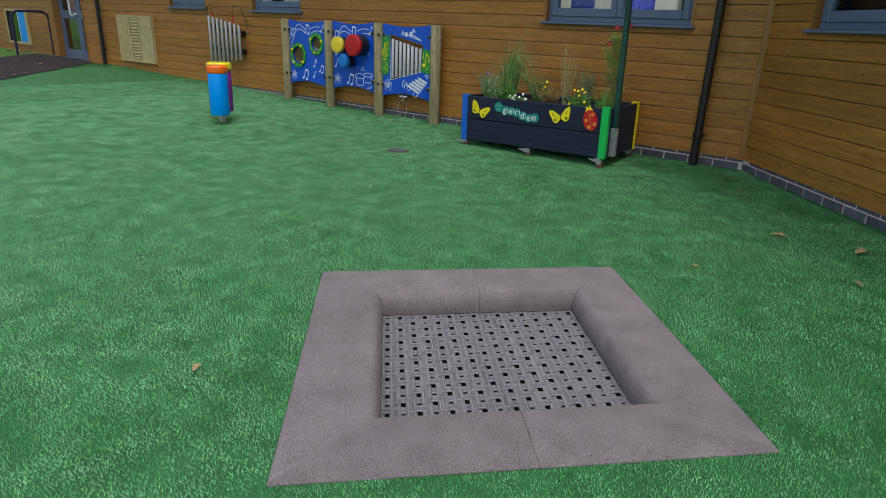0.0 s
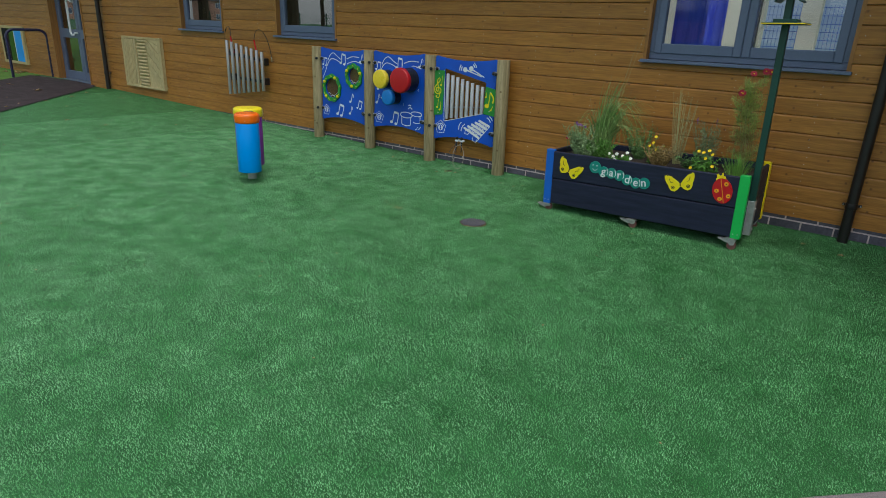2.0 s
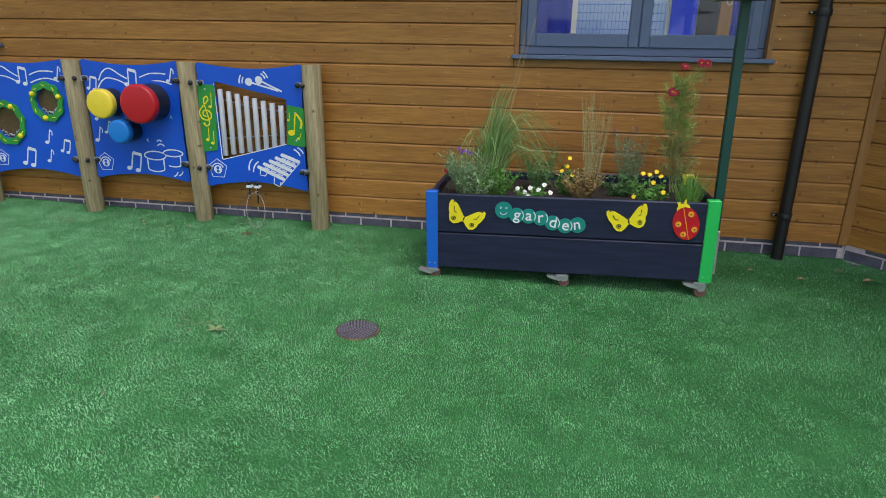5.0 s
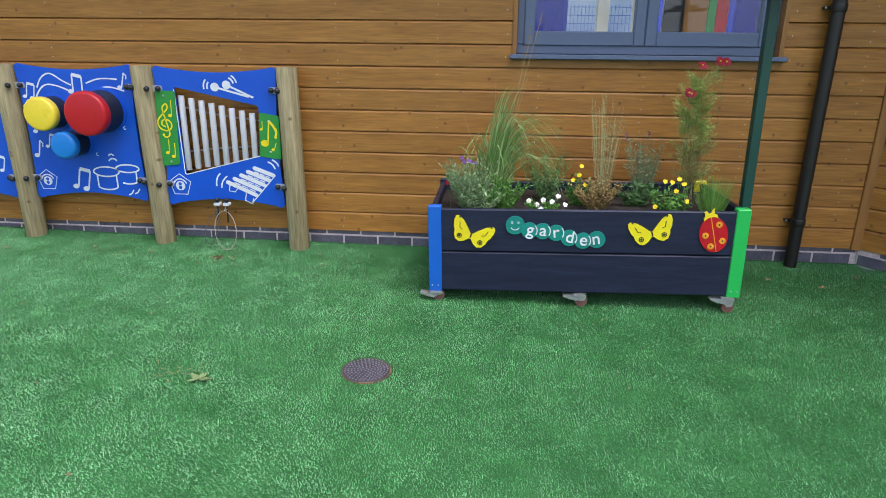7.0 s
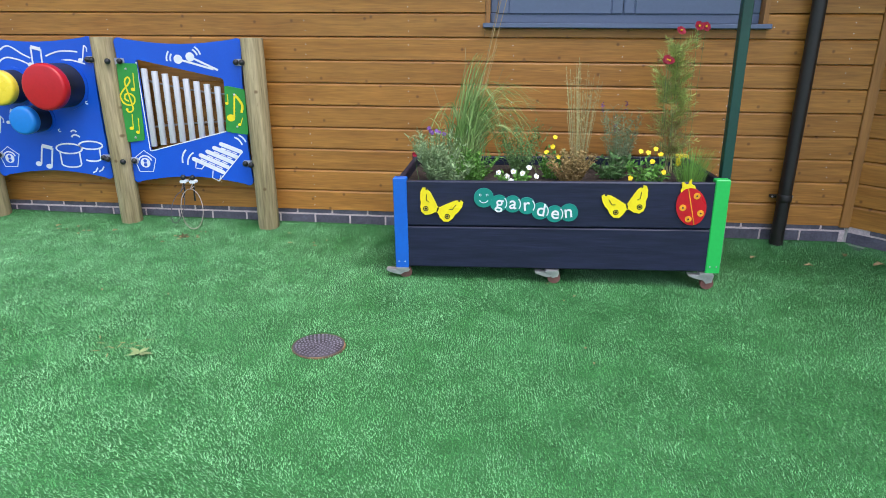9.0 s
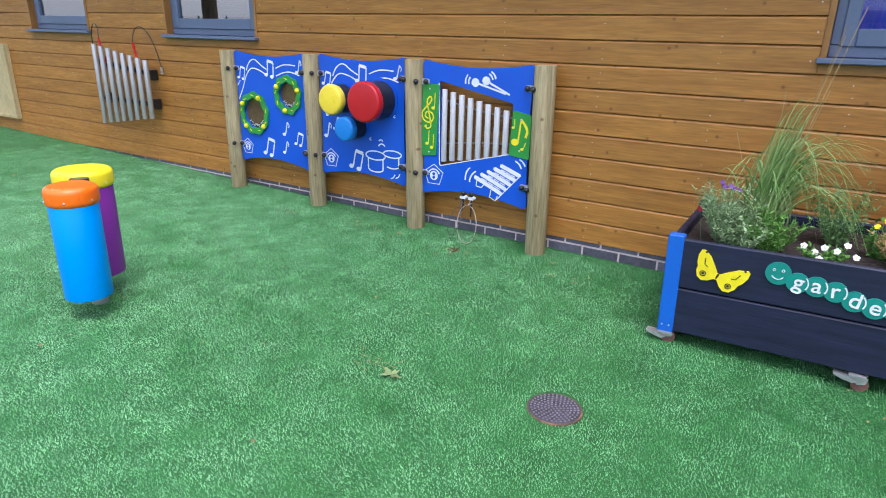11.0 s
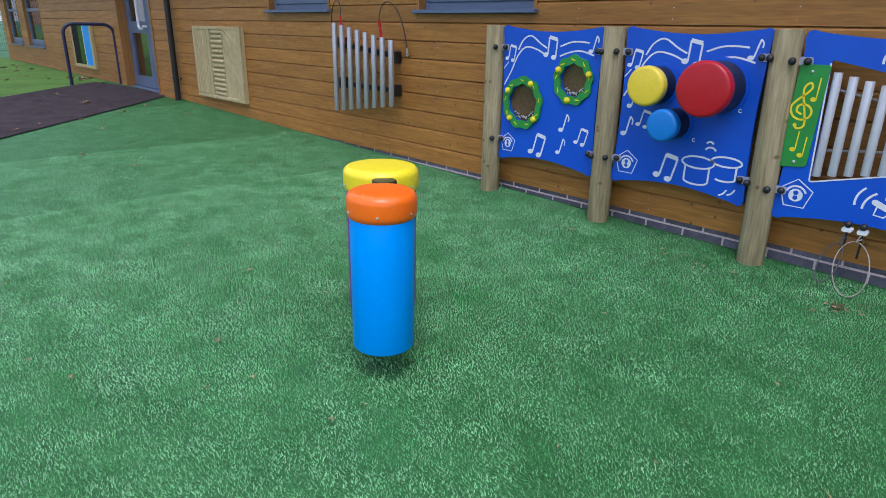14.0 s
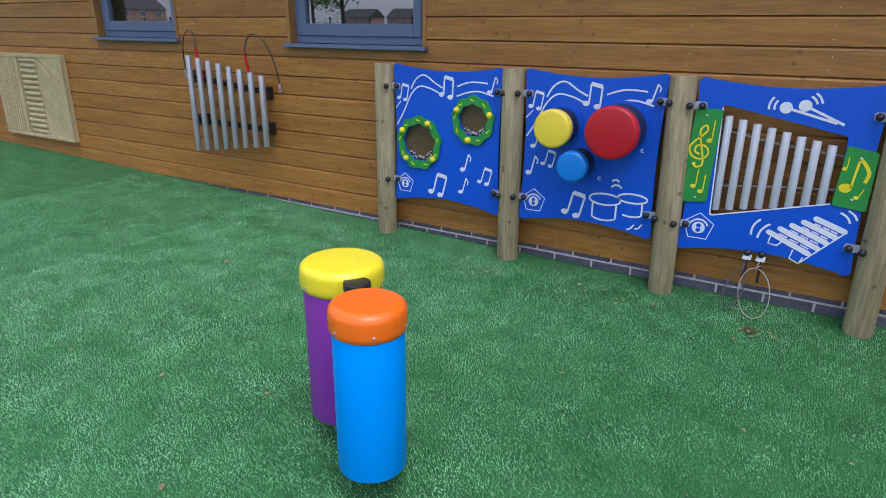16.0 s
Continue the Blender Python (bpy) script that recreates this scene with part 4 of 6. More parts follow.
for dx, dy, r, rc, ztop, tm, cm, nm in ((0.002, 0, 0.0975, 0.1055, 0.672, M_TUBE_B, M_ORANGE, "orange"), (-0.235, 0.183, 0.119, 0.1285, 0.682, M_TUBE_P, M_YELLOW, "yellow")):
    t = Matrix.Translation((dx, dy, 0))
    dr = part("drum_tube", cyl(r, 0.170 - G, ztop - 0.03 - G, 56, m=t, bev=0.003), tm, bongo, "smooth plastic tube", smooth=True)
    part("cap", cyl(rc, ztop - 0.088 - G, ztop - G, 56, m=t, bev=0.026, seg=6), cm, dr, nm + " plastic cap", smooth=True)
    for k in range(6):
        a = 2 * math.pi * (k + 0.25) / 6
        part("rivet", ball(0.0045, (dx + rc * math.cos(a), dy + rc * math.sin(a), ztop - 0.058 - G), n=6), M_STEEL, dr)
bp = part("stand_post", cyl(0.038, -0.05, 0.640 - G, 24, m=Matrix.Translation((-0.112, 0.10, 0))), M_STEEL, bongo, "steel stand post", smooth=True)
part("post_cap", cyl(0.04, 0.640 - G, 0.665 - G, 24, m=Matrix.Translation((-0.112, 0.10, 0)), bev=0.004), M_BLACK, bp)


# ---- planter ----
X0, X1, Y0, Y1, ZB, ZT = -4.148, -2.590, 5.553, 6.285, 0.078, 0.511
STAND = Matrix.Translation((X0, Y0 - 0.007, 0.0606)) @ Matrix.Rotation(radians(0.43), 4, "Z") @ Matrix.Rotation(radians(-1.12), 4, "Y") @ Matrix.Translation((-X0, -Y0, -0.075))      # the box stands slightly askew
pl = thing("planter", "charcoal wooden planter box on castors with coloured corner posts", "planter", m=STAND @ Matrix.Translation((X0, Y0, 0)))
W, DP = X1 - X0, Y1 - Y0
mid = 0.288
for z0, z1 in ((ZB, mid - 0.002), (mid + 0.002, ZT)):
    part("plank", box(0.05, W - 0.05, 0.006, 0.034, z0, z1, bev=0.006), M_PLANK, pl, smooth=False)
    part("plank", box(0.05, W - 0.05, DP - 0.034, DP - 0.006, z0, z1, bev=0.006), M_PLANK, pl)
    for x in (0.008, W - 0.036):
        part("end_plank", box(x, x + 0.028, 0.04, DP - 0.04, z0, z1, bev=0.006), M_PLANK, pl)
part("bottom", box(0.04, W - 0.04, 0.036, DP - 0.036, ZB + 0.004, ZB + 0.03), M_PLANK, pl)
part("soil", box(0.037, W - 0.037, 0.036, DP - 0.036, ZB + 0.04, 0.463), M_SOIL, pl, "dark potting soil")
for x, y, mt, lb in ((0, 0, M_PBLUE, "blue corner post"), (W - 0.066, 0, M_PGREEN, "green corner post"), (W - 0.066, DP - 0.05, M_YELLOW, "yellow corner post"), (0, DP - 0.05, M_PLANK, "charcoal corner post")):
    cp = part("corner_post", box(x, x + 0.066, y, y + 0.05, ZB - 0.006, ZT + 0.014, bev=0.004), mt, pl, lb)
    if y == 0:
        for sx in (0.018, 0.048):
            part("screw", ball(0.004, (x + sx, -0.001, ZB + 0.028), n=4), M_STEEL, cp)
for x in (0.035, W / 2 - 0.01, W - 0.06):
    low = 0.0144 - 0.0195 * x
    for y in (0.02, DP - 0.03):
        ca = part("castor", box(x - 0.03, x + 0.03, y - 0.03, y + 0.03, ZB - 0.012, ZB - 0.004), M_STEEL, pl, "steel braked castor")
        for s in (-1, 1):
            part("fork", slab([(x - 0.034, ZB - 0.012), (x + 0.038, ZB - 0.012), (x + 0.030, 0.040 + low), (x + 0.004, 0.034 + low)], [], y + s * 0.017 - 0.0015, y + s * 0.017 + 0.0015), M_STEEL, ca)
        part("wheel", cyl(0.031, -0.012, 0.012, 24, m=Matrix.Translation((x + 0.012, y, 0.033 + low)) @ Matrix.Rotation(radians(90), 4, "X"), bev=0.003), M_RUBBER, ca)
        part("brake_lever", slab([(x - 0.082, ZB - 0.012), (x - 0.028, ZB - 0.016), (x + 0.004, ZB - 0.030), (x - 0.012, ZB - 0.040), (x - 0.042, ZB - 0.034), (x - 0.080, ZB - 0.020)], [], y - 0.024, y + 0.016), M_STEEL, ca)

# plaques on the front
FY = Y0 + 0.006


def butterfly(x, z, s, rot):
    ob = thing("butterfly_plaque", "yellow butterfly plaque with black markings on the planter", "plaque", "butterfly plaques", m=STAND @ Matrix.Translation((x, FY, z)) @ Matrix.Rotation(radians(rot), 4, "Y"))
    wing = [(0.006, 0.010), (0.028, 0.034), (0.060, 0.064), (0.092, 0.078), (0.104, 0.072), (0.106, 0.050), (0.098, 0.020), (0.087, 0.002), (0.084, -0.018), (0.070, -0.041), (0.047, -0.049), (0.024, -0.037), (0.006, -0.018)]
    both = [(a * s, b * s) for a, b in wing] + [(-a * s, b * s) for a, b in wing[::-1]]
    part("wing_plate", slab(both, [], -0.008, 0.0), M_YELLOW, ob)
    part("body_marking", plate(bmesh.new(), circle(0, 0, 0.004 * s, 10, 0.016 * s), -0.008), M_BLACK, ob)
    for k in (-1, 1):
        part("eye_ring", ribbon(bmesh.new(), circle(k * 0.055 * s, -0.018 * s, 0.011 * s, 14), 0.004, -0.008, closed=True), M_BLACK, ob)
        part("eye_dot", plate(bmesh.new(), circle(k * 0.055 * s, -0.018 * s, 0.006 * s, 10), -0.008), M_BLACK, ob)
        part("wing_streak", ribbon(bmesh.new(), [(k * 0.05 * s, 0.018 * s), (k * 0.066 * s, 0.022 * s), (k * 0.075 * s, 0.05 * s)], 0.0035, -0.008), M_BLACK, ob)
        part("tip_dot", plate(bmesh.new(), circle(k * 0.083 * s, 0.074 * s, 0.005 * s, 10), -0.008), M_BLACK, ob)


butterfly(-3.933, 0.376, 1.0, 20)
butterfly(-3.046, 0.400, 1.0, -14)

lady = thing("ladybird_plaque", "red ladybird plaque with yellow spots on the planter", "plaque", m=STAND @ Matrix.Translation((-2.755, FY, 0.399)) @ Matrix.Rotation(radians(-14), 4, "Y"))
part("body", slab(circle(0, 0, 0.067, 32, 0.090), [], -0.008, 0), M_RED, lady)
part("head", slab([(-0.034, 0.072), (0.034, 0.072), (0.030, 0.095), (0.018, 0.105), (0.022, 0.128), (0.012, 0.124), (0.004, 0.108), (-0.006, 0.108), (-0.014, 0.124), (-0.026, 0.120), (-0.024, 0.1), (-0.034, 0.09)], [], -0.007, 0), M_YELLOW, lady)
bm = bmesh.new()
ribbon(bm, [(0, 0.09), (0, -0.088)], 0.004, -0.008)
for x, z in ((0.032, 0.045), (-0.038, 0.005), (0.036, -0.04), (-0.022, -0.055)):
    plate(bm, circle(x, z, 0.0155, 16), -0.008)
part("spot_set", bm, surf("amber_spots", (0.85, 0.36, 0.01)), lady)
bm = bmesh.new()
for x, z in ((0.032, 0.045), (-0.038, 0.005), (0.036, -0.04), (-0.022, -0.055)):
    plate(bm, circle(x, z, 0.004, 8), -0.0095)
part("screw", bm, M_BLACK, lady)

cat = thing("caterpillar_sign", "teal caterpillar plaque with a smiling face spelling garden", "sign", m=STAND @ Matrix.Translation((-3.713, FY, 0.433)))
segs = [(0.0, 0.0, 0.047), (0.072, -0.026, 0.041), (0.137, -0.029, 0.041), (0.203, -0.037, 0.041), (0.268, -0.062, 0.041), (0.336, -0.075, 0.041), (0.402, -0.068, 0.043)]
cat_letters = " garden"
rot_l = (0, 8, 4, -4, 8, 6, -8)
for i, (x, z, r) in enumerate(segs):
    sg = part("segment", slab(circle(x, z, r, 28), [], -0.008 - 0.0006 * (i % 2), 0.0), M_TEAL, cat)
    if i:
        cu = bpy.data.curves.new("letter", "FONT")
        cu.body, cu.size, cu.extrude, cu.align_x = cat_letters[i], 0.086, 0.001, "CENTER"
        cu.offset = 0.0008
        tmp = new("letter", cu)
        me = bpy.data.meshes.new_from_object(tmp.evaluated_get(bpy.context.evaluated_depsgraph_get()))
        bpy.data.objects.remove(tmp)
        me.materials.clear()
        me.materials.append(M_WHITE)
        lo = new("letter", me)
        lo.parent = sg
        lo.matrix_basis = Matrix.Translation((x, -0.0105, z - 0.022)) @ Matrix.Rotation(radians(rot_l[i]), 4, "Y") @ Matrix.Rotation(radians(90), 4, "X")
        tagged(lo, "white letter " + cat_letters[i])
        if i < 6:
            bm = bmesh.new()
            ribbon(bm, arc(x, z, r - 0.004, -35, 45, 8), 0.005, -0.0088)
            part("segment_rim", bm, M_WHITE, sg)
    else:
        bm = bmesh.new()
        ribbon(bm, arc(0, -0.002, 0.022, 205, 335, 8), 0.0035, -0.0085)
        for k in (-1, 1):
            ribbon(bm, circle(k * 0.016, 0.014, 0.005, 10), 0.002, -0.0085, closed=True)
        part("face", bm, M_WHITE, sg)

# bird feeder on a pole clamped to the planter's end
FX, FYY = -2.575, 5.69
fd = thing("bird_feeder", "dark green square pole with a small bird table and roof", "bird feeder", m=STAND @ Matrix.Translation((FX, FYY, 0)))
part("socket", box(-0.026, 0.026, -0.026, 0.026, 0.085, 0.335, bev=0.003), M_STEEL, fd, "silver metal socket")
for z in (0.13, 0.28):
    part("bolt", ball(0.007, (0.028, 0, z), n=6), M_STEEL, fd)
part("pole", box(-0.022, 0.022, -0.022, 0.022, 0.33, 1.95, bev=0.003), M_POLE, fd)
part("table", box(-0.125, 0.125, -0.125, 0.125, 1.500, 1.512, bev=0.002), M_POLE, fd)
part("table_edge", box(-0.127, 0.127, -0.127, 0.127, 1.503, 1.509), M_YELLOW, fd, "yellow edging strip")
part("tray_block", box(-0.07, 0.07, -0.07, 0.07, 1.513, 1.535, bev=0.003), M_POLE, fd)
for s in (-1, 1):
    part("roof_board", box(-0.005, 0.10, -0.09, 0.09, -0.005, 0.005, bev=0.002), M_POLE, fd, m=Matrix.Translation((0, 0, 1.70)) @ Matrix.Rotation(radians(90 - s * 90), 4, "Z") @ Matrix.Rotation(radians(40), 4, "Y"))
part("hook", tube([(-0.10 + 0.012 * math.cos(t), -0.11, 1.485 + 0.014 * math.sin(t)) for t in (0.5 * i for i in range(13))], 0.003, 5), M_STEEL, fd)


# ---- plants ----
def foliage(name, colour, colour2=None, rough=0.6):
    return surf(name, colour, colour2, scale=9, rough=rough, island=0.35, fine=0.1, spec=0.3)


F_GRASS = foliage("ornamental_grass", (0.13, 0.27, 0.060), (0.29, 0.37, 0.14))
F_STRAW = foliage("dry_stalk", (0.38, 0.27, 0.12), (0.30, 0.2, 0.08))
F_LAV = foliage("lavender_leaf", (0.27, 0.37, 0.19), (0.17, 0.27, 0.11))
F_HERB = foliage("herb_leaf", (0.15, 0.27, 0.09), (0.10, 0.20, 0.06))
F_GREY = foliage("grey_green_leaf", (0.22, 0.28, 0.15), (0.14, 0.20, 0.10))
F_BRIGHT = foliage("bright_leaf", (0.13, 0.30, 0.05), (0.08, 0.20, 0.03))
F_DARK = foliage("herb_leaf", (0.11, 0.22, 0.07), (0.07, 0.15, 0.045))
F_BROWN = foliage("bronze_thyme", (0.36, 0.24, 0.09), (0.26, 0.20, 0.08))
F_FEATH = foliage("feathery_leaf", (0.30, 0.43, 0.10), (0.46, 0.50, 0.15))
F_PALE = foliage("pale_stem", (0.34, 0.36, 0.16), (0.40, 0.35, 0.17))
P_PURPLE, P_YEL = foliage("purple_petal", (0.17, 0.07, 0.26)), foliage("yellow_petal", (0.85, 0.62, 0.01))
P_WHITE, P_DRED = foliage("white_petal", (0.8, 0.8, 0.78)), foliage("dark_red_petal", (0.30, 0.006, 0.028))


class Quads:
    def __init__(self):
        self.v, self.f = [], []

    def blade(self, pts, w0, w1, side):
        n = len(self.v)
        k = len(pts)
        for i, p in enumerate(pts):
            w = w0 + (w1 - w0) * i / (k - 1)
            self.v += [p - side * w / 2, p + side * w / 2]
        self.f += [(n + 2 * i, n + 2 * i + 1, n + 2 * i + 3, n + 2 * i + 2) for i in range(k - 1)]

    def leaf(self, p, d, side, ln, w):
        n = len(self.v)
        self.v += [p, p + d * ln * 0.45 + side * w / 2, p + d * ln, p + d * ln * 0.45 - side * w / 2]
        self.f.append((n, n + 1, n + 2, n + 3))

    def make(self, name, material, parent, label=""):
        return raw(name, [tuple(v) for v in self.v], self.f, material, parent, label)


def rdir(rng, up=0.0):
    a, z = rng.uniform(0, 2 * math.pi), rng.uniform(-1, 1) + up
    return Vector((math.cos(a), math.sin(a), z)).normalized()


def bend(base, d, ln, droop, n=6):
    pts, p, d = [], Vector(base), Vector(d).normalized()
    for i in range(n + 1):
        pts.append(p.copy())
        d = (d + Vector((0, 0, -droop / n))).normalized()
        p = p + d * ln / n
    return pts


def plant(label, category, x, y, z=0.452):
    return thing("potted_plant", label, category, "planter plants", m=STAND @ Matrix.Translation((x + 0.025, min(y - 0.03, 6.06), z)))


def grass_clump(x, y, n, hgt, spread, mat, label, droop=1.3, w=0.007, seed=1):
    """Blades rising steeply from a crown, bending over towards their tips."""
    rng = random.Random(seed)
    ob = plant(label, "grass", x, y)
    q = Quads()
    for _ in range(n):
        a = rng.uniform(0, 2 * math.pi)
        r = rng.random() ** 0.8
        d = Vector((math.cos(a) * spread * r, math.sin(a) * spread * 0.6 * r, 1)).normalized()
        p = Vector((math.cos(a) * 0.05 * r, math.sin(a) * 0.04 * r, 0))
        ln = hgt * rng.uniform(0.45, 1.05)
        out = Vector((math.cos(a), math.sin(a) * 0.7, -1.1)).normalized()
        bendy, pts, k = droop * rng.uniform(0.15, 1.0) * (0.45 + r), [], 9
        for i in range(k + 1):
            pts.append(p.copy())
            t = i / k
            d = (d + out * bendy * t * t * 0.42).normalized()
            p = p + d * ln / k
        q.blade(pts, w * rng.uniform(0.55, 1.1), 0.0008, Vector((-math.sin(a + rng.uniform(-1.2, 1.2)), math.cos(a), 0)).normalized())
    tagged(q.make("foliage", mat, ob), kind="stuff")
    return ob


def bushy(x, y, stems, hgt, spread, leaf, mat, label, category="herb", seed=1, per=26, stem_mat=None, tips=None, tip_n=0, droop=0.2, up=0.6, top_only=0.1):
    """Upright stems set with many small leaves, some with flower tips."""
    rng = random.Random(seed)
    ob = plant(label, category, x, y)
    q, s, f = Quads(), Quads(), Quads()
    for k in range(stems):
        a = rng.uniform(0, 2 * math.pi)
        r = rng.random() ** 0.6
        d = Vector((math.cos(a) * spread * r, math.sin(a) * spread * 0.7 * r, 1))
        base = Vector((math.cos(a) * 0.03 * r, math.sin(a) * 0.03 * r, -0.004))
        pts = bend(base, d, hgt * rng.uniform(0.6, 1.08), droop * rng.uniform(-0.3, 1.2), 6)
        s.blade(pts, 0.003, 0.0012, Vector((1, 0.2, 0)).normalized())
        for _ in range(per):
            t = (top_only + (1 - top_only) * rng.random()) * 5.99
            i = int(t)
            p = pts[i].lerp(pts[i + 1], t - i)
            q.leaf(p, rdir(rng, up), rdir(rng), leaf[0] * rng.uniform(0.6, 1.2), leaf[1] * rng.uniform(0.7, 1.2))
        if tips and k < tip_n:
            p = pts[-1]
            for j in range(12):
                f.leaf(p + Vector((0, 0, 0.004 * j - 0.01)), rdir(rng, 0.7), rdir(rng), 0.013, 0.008)
    tagged(q.make("foliage", mat, ob), kind="stuff")
    tagged(s.make("stem", stem_mat or mat, ob), kind="stuff")
    if tips and tip_n:
        tagged(f.make("flower_spikes", tips, ob, "small flower spikes"), kind="stuff")
    return ob


def flower_heads(ob, pts, mat, size, eye=None, seed=3, petals=5):
    rng = random.Random(seed)
    for p in pts:
        q = Quads()
        nrm = Vector((rng.uniform(-0.5, 0.5), -0.9, rng.uniform(0.2, 0.8))).normalized()
        a = nrm.orthogonal().normalized()
        b = nrm.cross(a)
        for k in range(petals):
            t = 2 * math.pi * k / petals + rng.random() * 0.3
            d = (math.cos(t) * a + math.sin(t) * b + nrm * 0.15).normalized()
            side, n0 = d.cross(nrm), len(q.v)
            q.v += [Vector(p) + d * size * a1 + side * size * b1 for a1, b1 in ((0, 0), (0.35, 0.34), (0.72, 0.46), (1.0, 0.22), (1.0, -0.22), (0.72, -0.46), (0.35, -0.34))]
            q.f.append(tuple(range(n0, n0 + 7)))
        o = q.make("flower", mat, ob, "open flower")
        if eye:
            part("flower_eye", ball(size * 0.22, Vector(p) + nrm * 0.004, n=4), eye, o)
        st = Quads()
        st.blade([Vector(p), Vector((p[0] * 0.8, p[1] * 0.8, 0))], 0.002, 0.002, Vector((1, 0, 0)))
        st.make("flower_stem", F_DARK, o)


g = plant("tall arching green ornamental grass with dry seed stalks", "grass", -3.86, 5.94)
rng = random.Random(8)
q = Quads()
for k in range(330):
    kind = k % 10
    a = rng.gauss(0, 0.5)
    if kind < 4:          # upright middle
        top = 0.28 + 0.38 * rng.random() ** 1.5
        reach, fold = rng.gauss(0.19, 0.05) * top, rng.uniform(0.9, 1.25)
    elif kind < 9:        # arching over and hanging
        reach, top, fold = rng.uniform(0.08, 0.40), rng.uniform(0.24, 0.50), rng.uniform(0.51, 0.95)
    else:
        reach, top, fold = -rng.uniform(0.06, 0.22), rng.uniform(0.22, 0.40), rng.uniform(0.53, 0.8)
    bx, by, out = rng.gauss(0.0, 0.032), rng.gauss(0, 0.03), rng.gauss(-0.03, 0.07)
    way = [Vector((bx + reach * t ** 1.35, by + out * t, max(0.01, top * (1 - (1 - t / fold) ** 2)))) for t in (i / 10 for i in range(11))]
    q.blade(way, rng.uniform(0.005, 0.010), 0.0012, Vector((math.cos(a), math.sin(a), 0.15)).normalized())
tagged(q.make("foliage", F_GRASS, g), kind="stuff")
q = Quads()
for lx, ln in ((0.23, 1.02), (0.20, 0.90), (0.02, 0.66), (0.24, 0.70), (0.34, 0.6), (0.19, 0.94), (-0.30, 0.5), (0.42, 0.55)):
    q.blade(bend((0, 0, 0), (lx, rng.uniform(-0.1, 0.1), 1), ln, 0.12, 8), 0.004, 0.003, Vector((1, 0.1, 0)))
q.blade([Vector((-0.10 - 0.16 * math.sin(1.6 * t), -0.02, 0.30 * t * (2.05 - 1.3 * t))) for t in (i / 10 for i in range(1, 16))], 0.0035, 0.002, Vector((0, 0.3, 1)))
tagged(q.make("seed_stalk", F_STRAW, g, "dry straw-coloured stalks"), kind="stuff")
lav = bushy(-3.985, 5.80, 70, 0.27, 0.5, (0.030, 0.0052), F_LAV, "grey-green lavender bush with purple flower heads", seed=3, per=56, up=0.9)
flower_heads(lav, [(-0.03, -0.03, 0.285), (-0.012, -0.03, 0.262), (0.008, -0.04, 0.272), (0.022, -0.03, 0.262), (0.042, -0.02, 0.255), (-0.022, -0.03, 0.27)], P_PURPLE, 0.0105, None, 21, 8)
flower_heads(lav, [(-0.105, -0.03, 0.155)], P_DRED, 0.013, None, 22, 8)
bushy(-3.80, 5.78, 44, 0.20, 0.8, (0.024, 0.009), F_BRIGHT, "low fresh green herb", seed=4, per=34)
bushy(-3.905, 5.73, 30, 0.16, 0.8, (0.026, 0.010), F_LAV, "low grey-green herb at the planter's edge", seed=14, per=34)
bushy(-3.555, 6.02, 46, 0.29, 0.55, (0.022, 0.007), F_HERB, "rounded green herb bush", seed=5, per=40)
w = bushy(-3.60, 5.70, 34, 0.10, 1.0, (0.024, 0.014), F_BRIGHT, "low viola with white flowers", "flower", seed=6, per=18)
flower_heads(w, [(-0.07, -0.03, 0.085), (-0.03, -0.045, 0.07), (0.0, -0.05, 0.095), (0.045, -0.045, 0.085), (0.075, -0.03, 0.11), (0.11, -0.04, 0.07), (-0.01, -0.06, 0.05)], P_WHITE, 0.0135, M_YELLOW, 3)
bushy(-3.315, 5.79, 80, 0.19, 0.75, (0.018, 0.009), F_BROWN, "bronze-brown dying thyme bush", seed=7, per=40)
y1 = bushy(-3.40, 5.90, 22, 0.17, 0.6, (0.030, 0.016), F_BRIGHT, "green leafy viola with bright yellow flowers", "flower", seed=9, per=12)
flower_heads(y1, [(0.0, -0.03, 0.18), (0.01, -0.02, 0.225), (-0.03, -0.02, 0.15), (0.03, -0.04, 0.13)], P_YEL, 0.0125, None, 4)
bushy(-3.255, 6.02, 34, 0.57, 0.17, (0.016, 0.0034), F_PALE, "tall thin pale seeding herb", seed=10, per=46, top_only=0.15, droop=0.05)
bushy(-3.045, 6.02, 46, 0.34, 0.30, (0.028, 0.0048), F_GREY, "upright grey-green lavender clump", seed=11, per=46, tips=P_PURPLE, tip_n=4)
bushy(-3.10, 5.90, 24, 0.15, 0.8, (0.034, 0.020), F_DARK, "low leafy green herb", seed=15, per=12)
y2 = bushy(-2.955, 5.72, 30, 0.15, 0.75, (0.030, 0.015), F_BRIGHT, "green leafy viola with bright yellow flowers", "flower", seed=12, per=16)
flower_heads(y2, [(-0.05, -0.03, 0.185), (-0.015, -0.03, 0.18), (0.02, -0.02, 0.195), (0.045, -0.02, 0.17), (0.005, -0.04, 0.14), (0.06, -0.045, 0.09), (-0.09, -0.04, 0.06)], P_YEL, 0.0125, None, 5)
cs = plant("tall feathery cosmos with dark red flowers", "flower", -2.79, 6.05)
rng = random.Random(13)
stems, low, high = Quads(), Quads(), Quads()
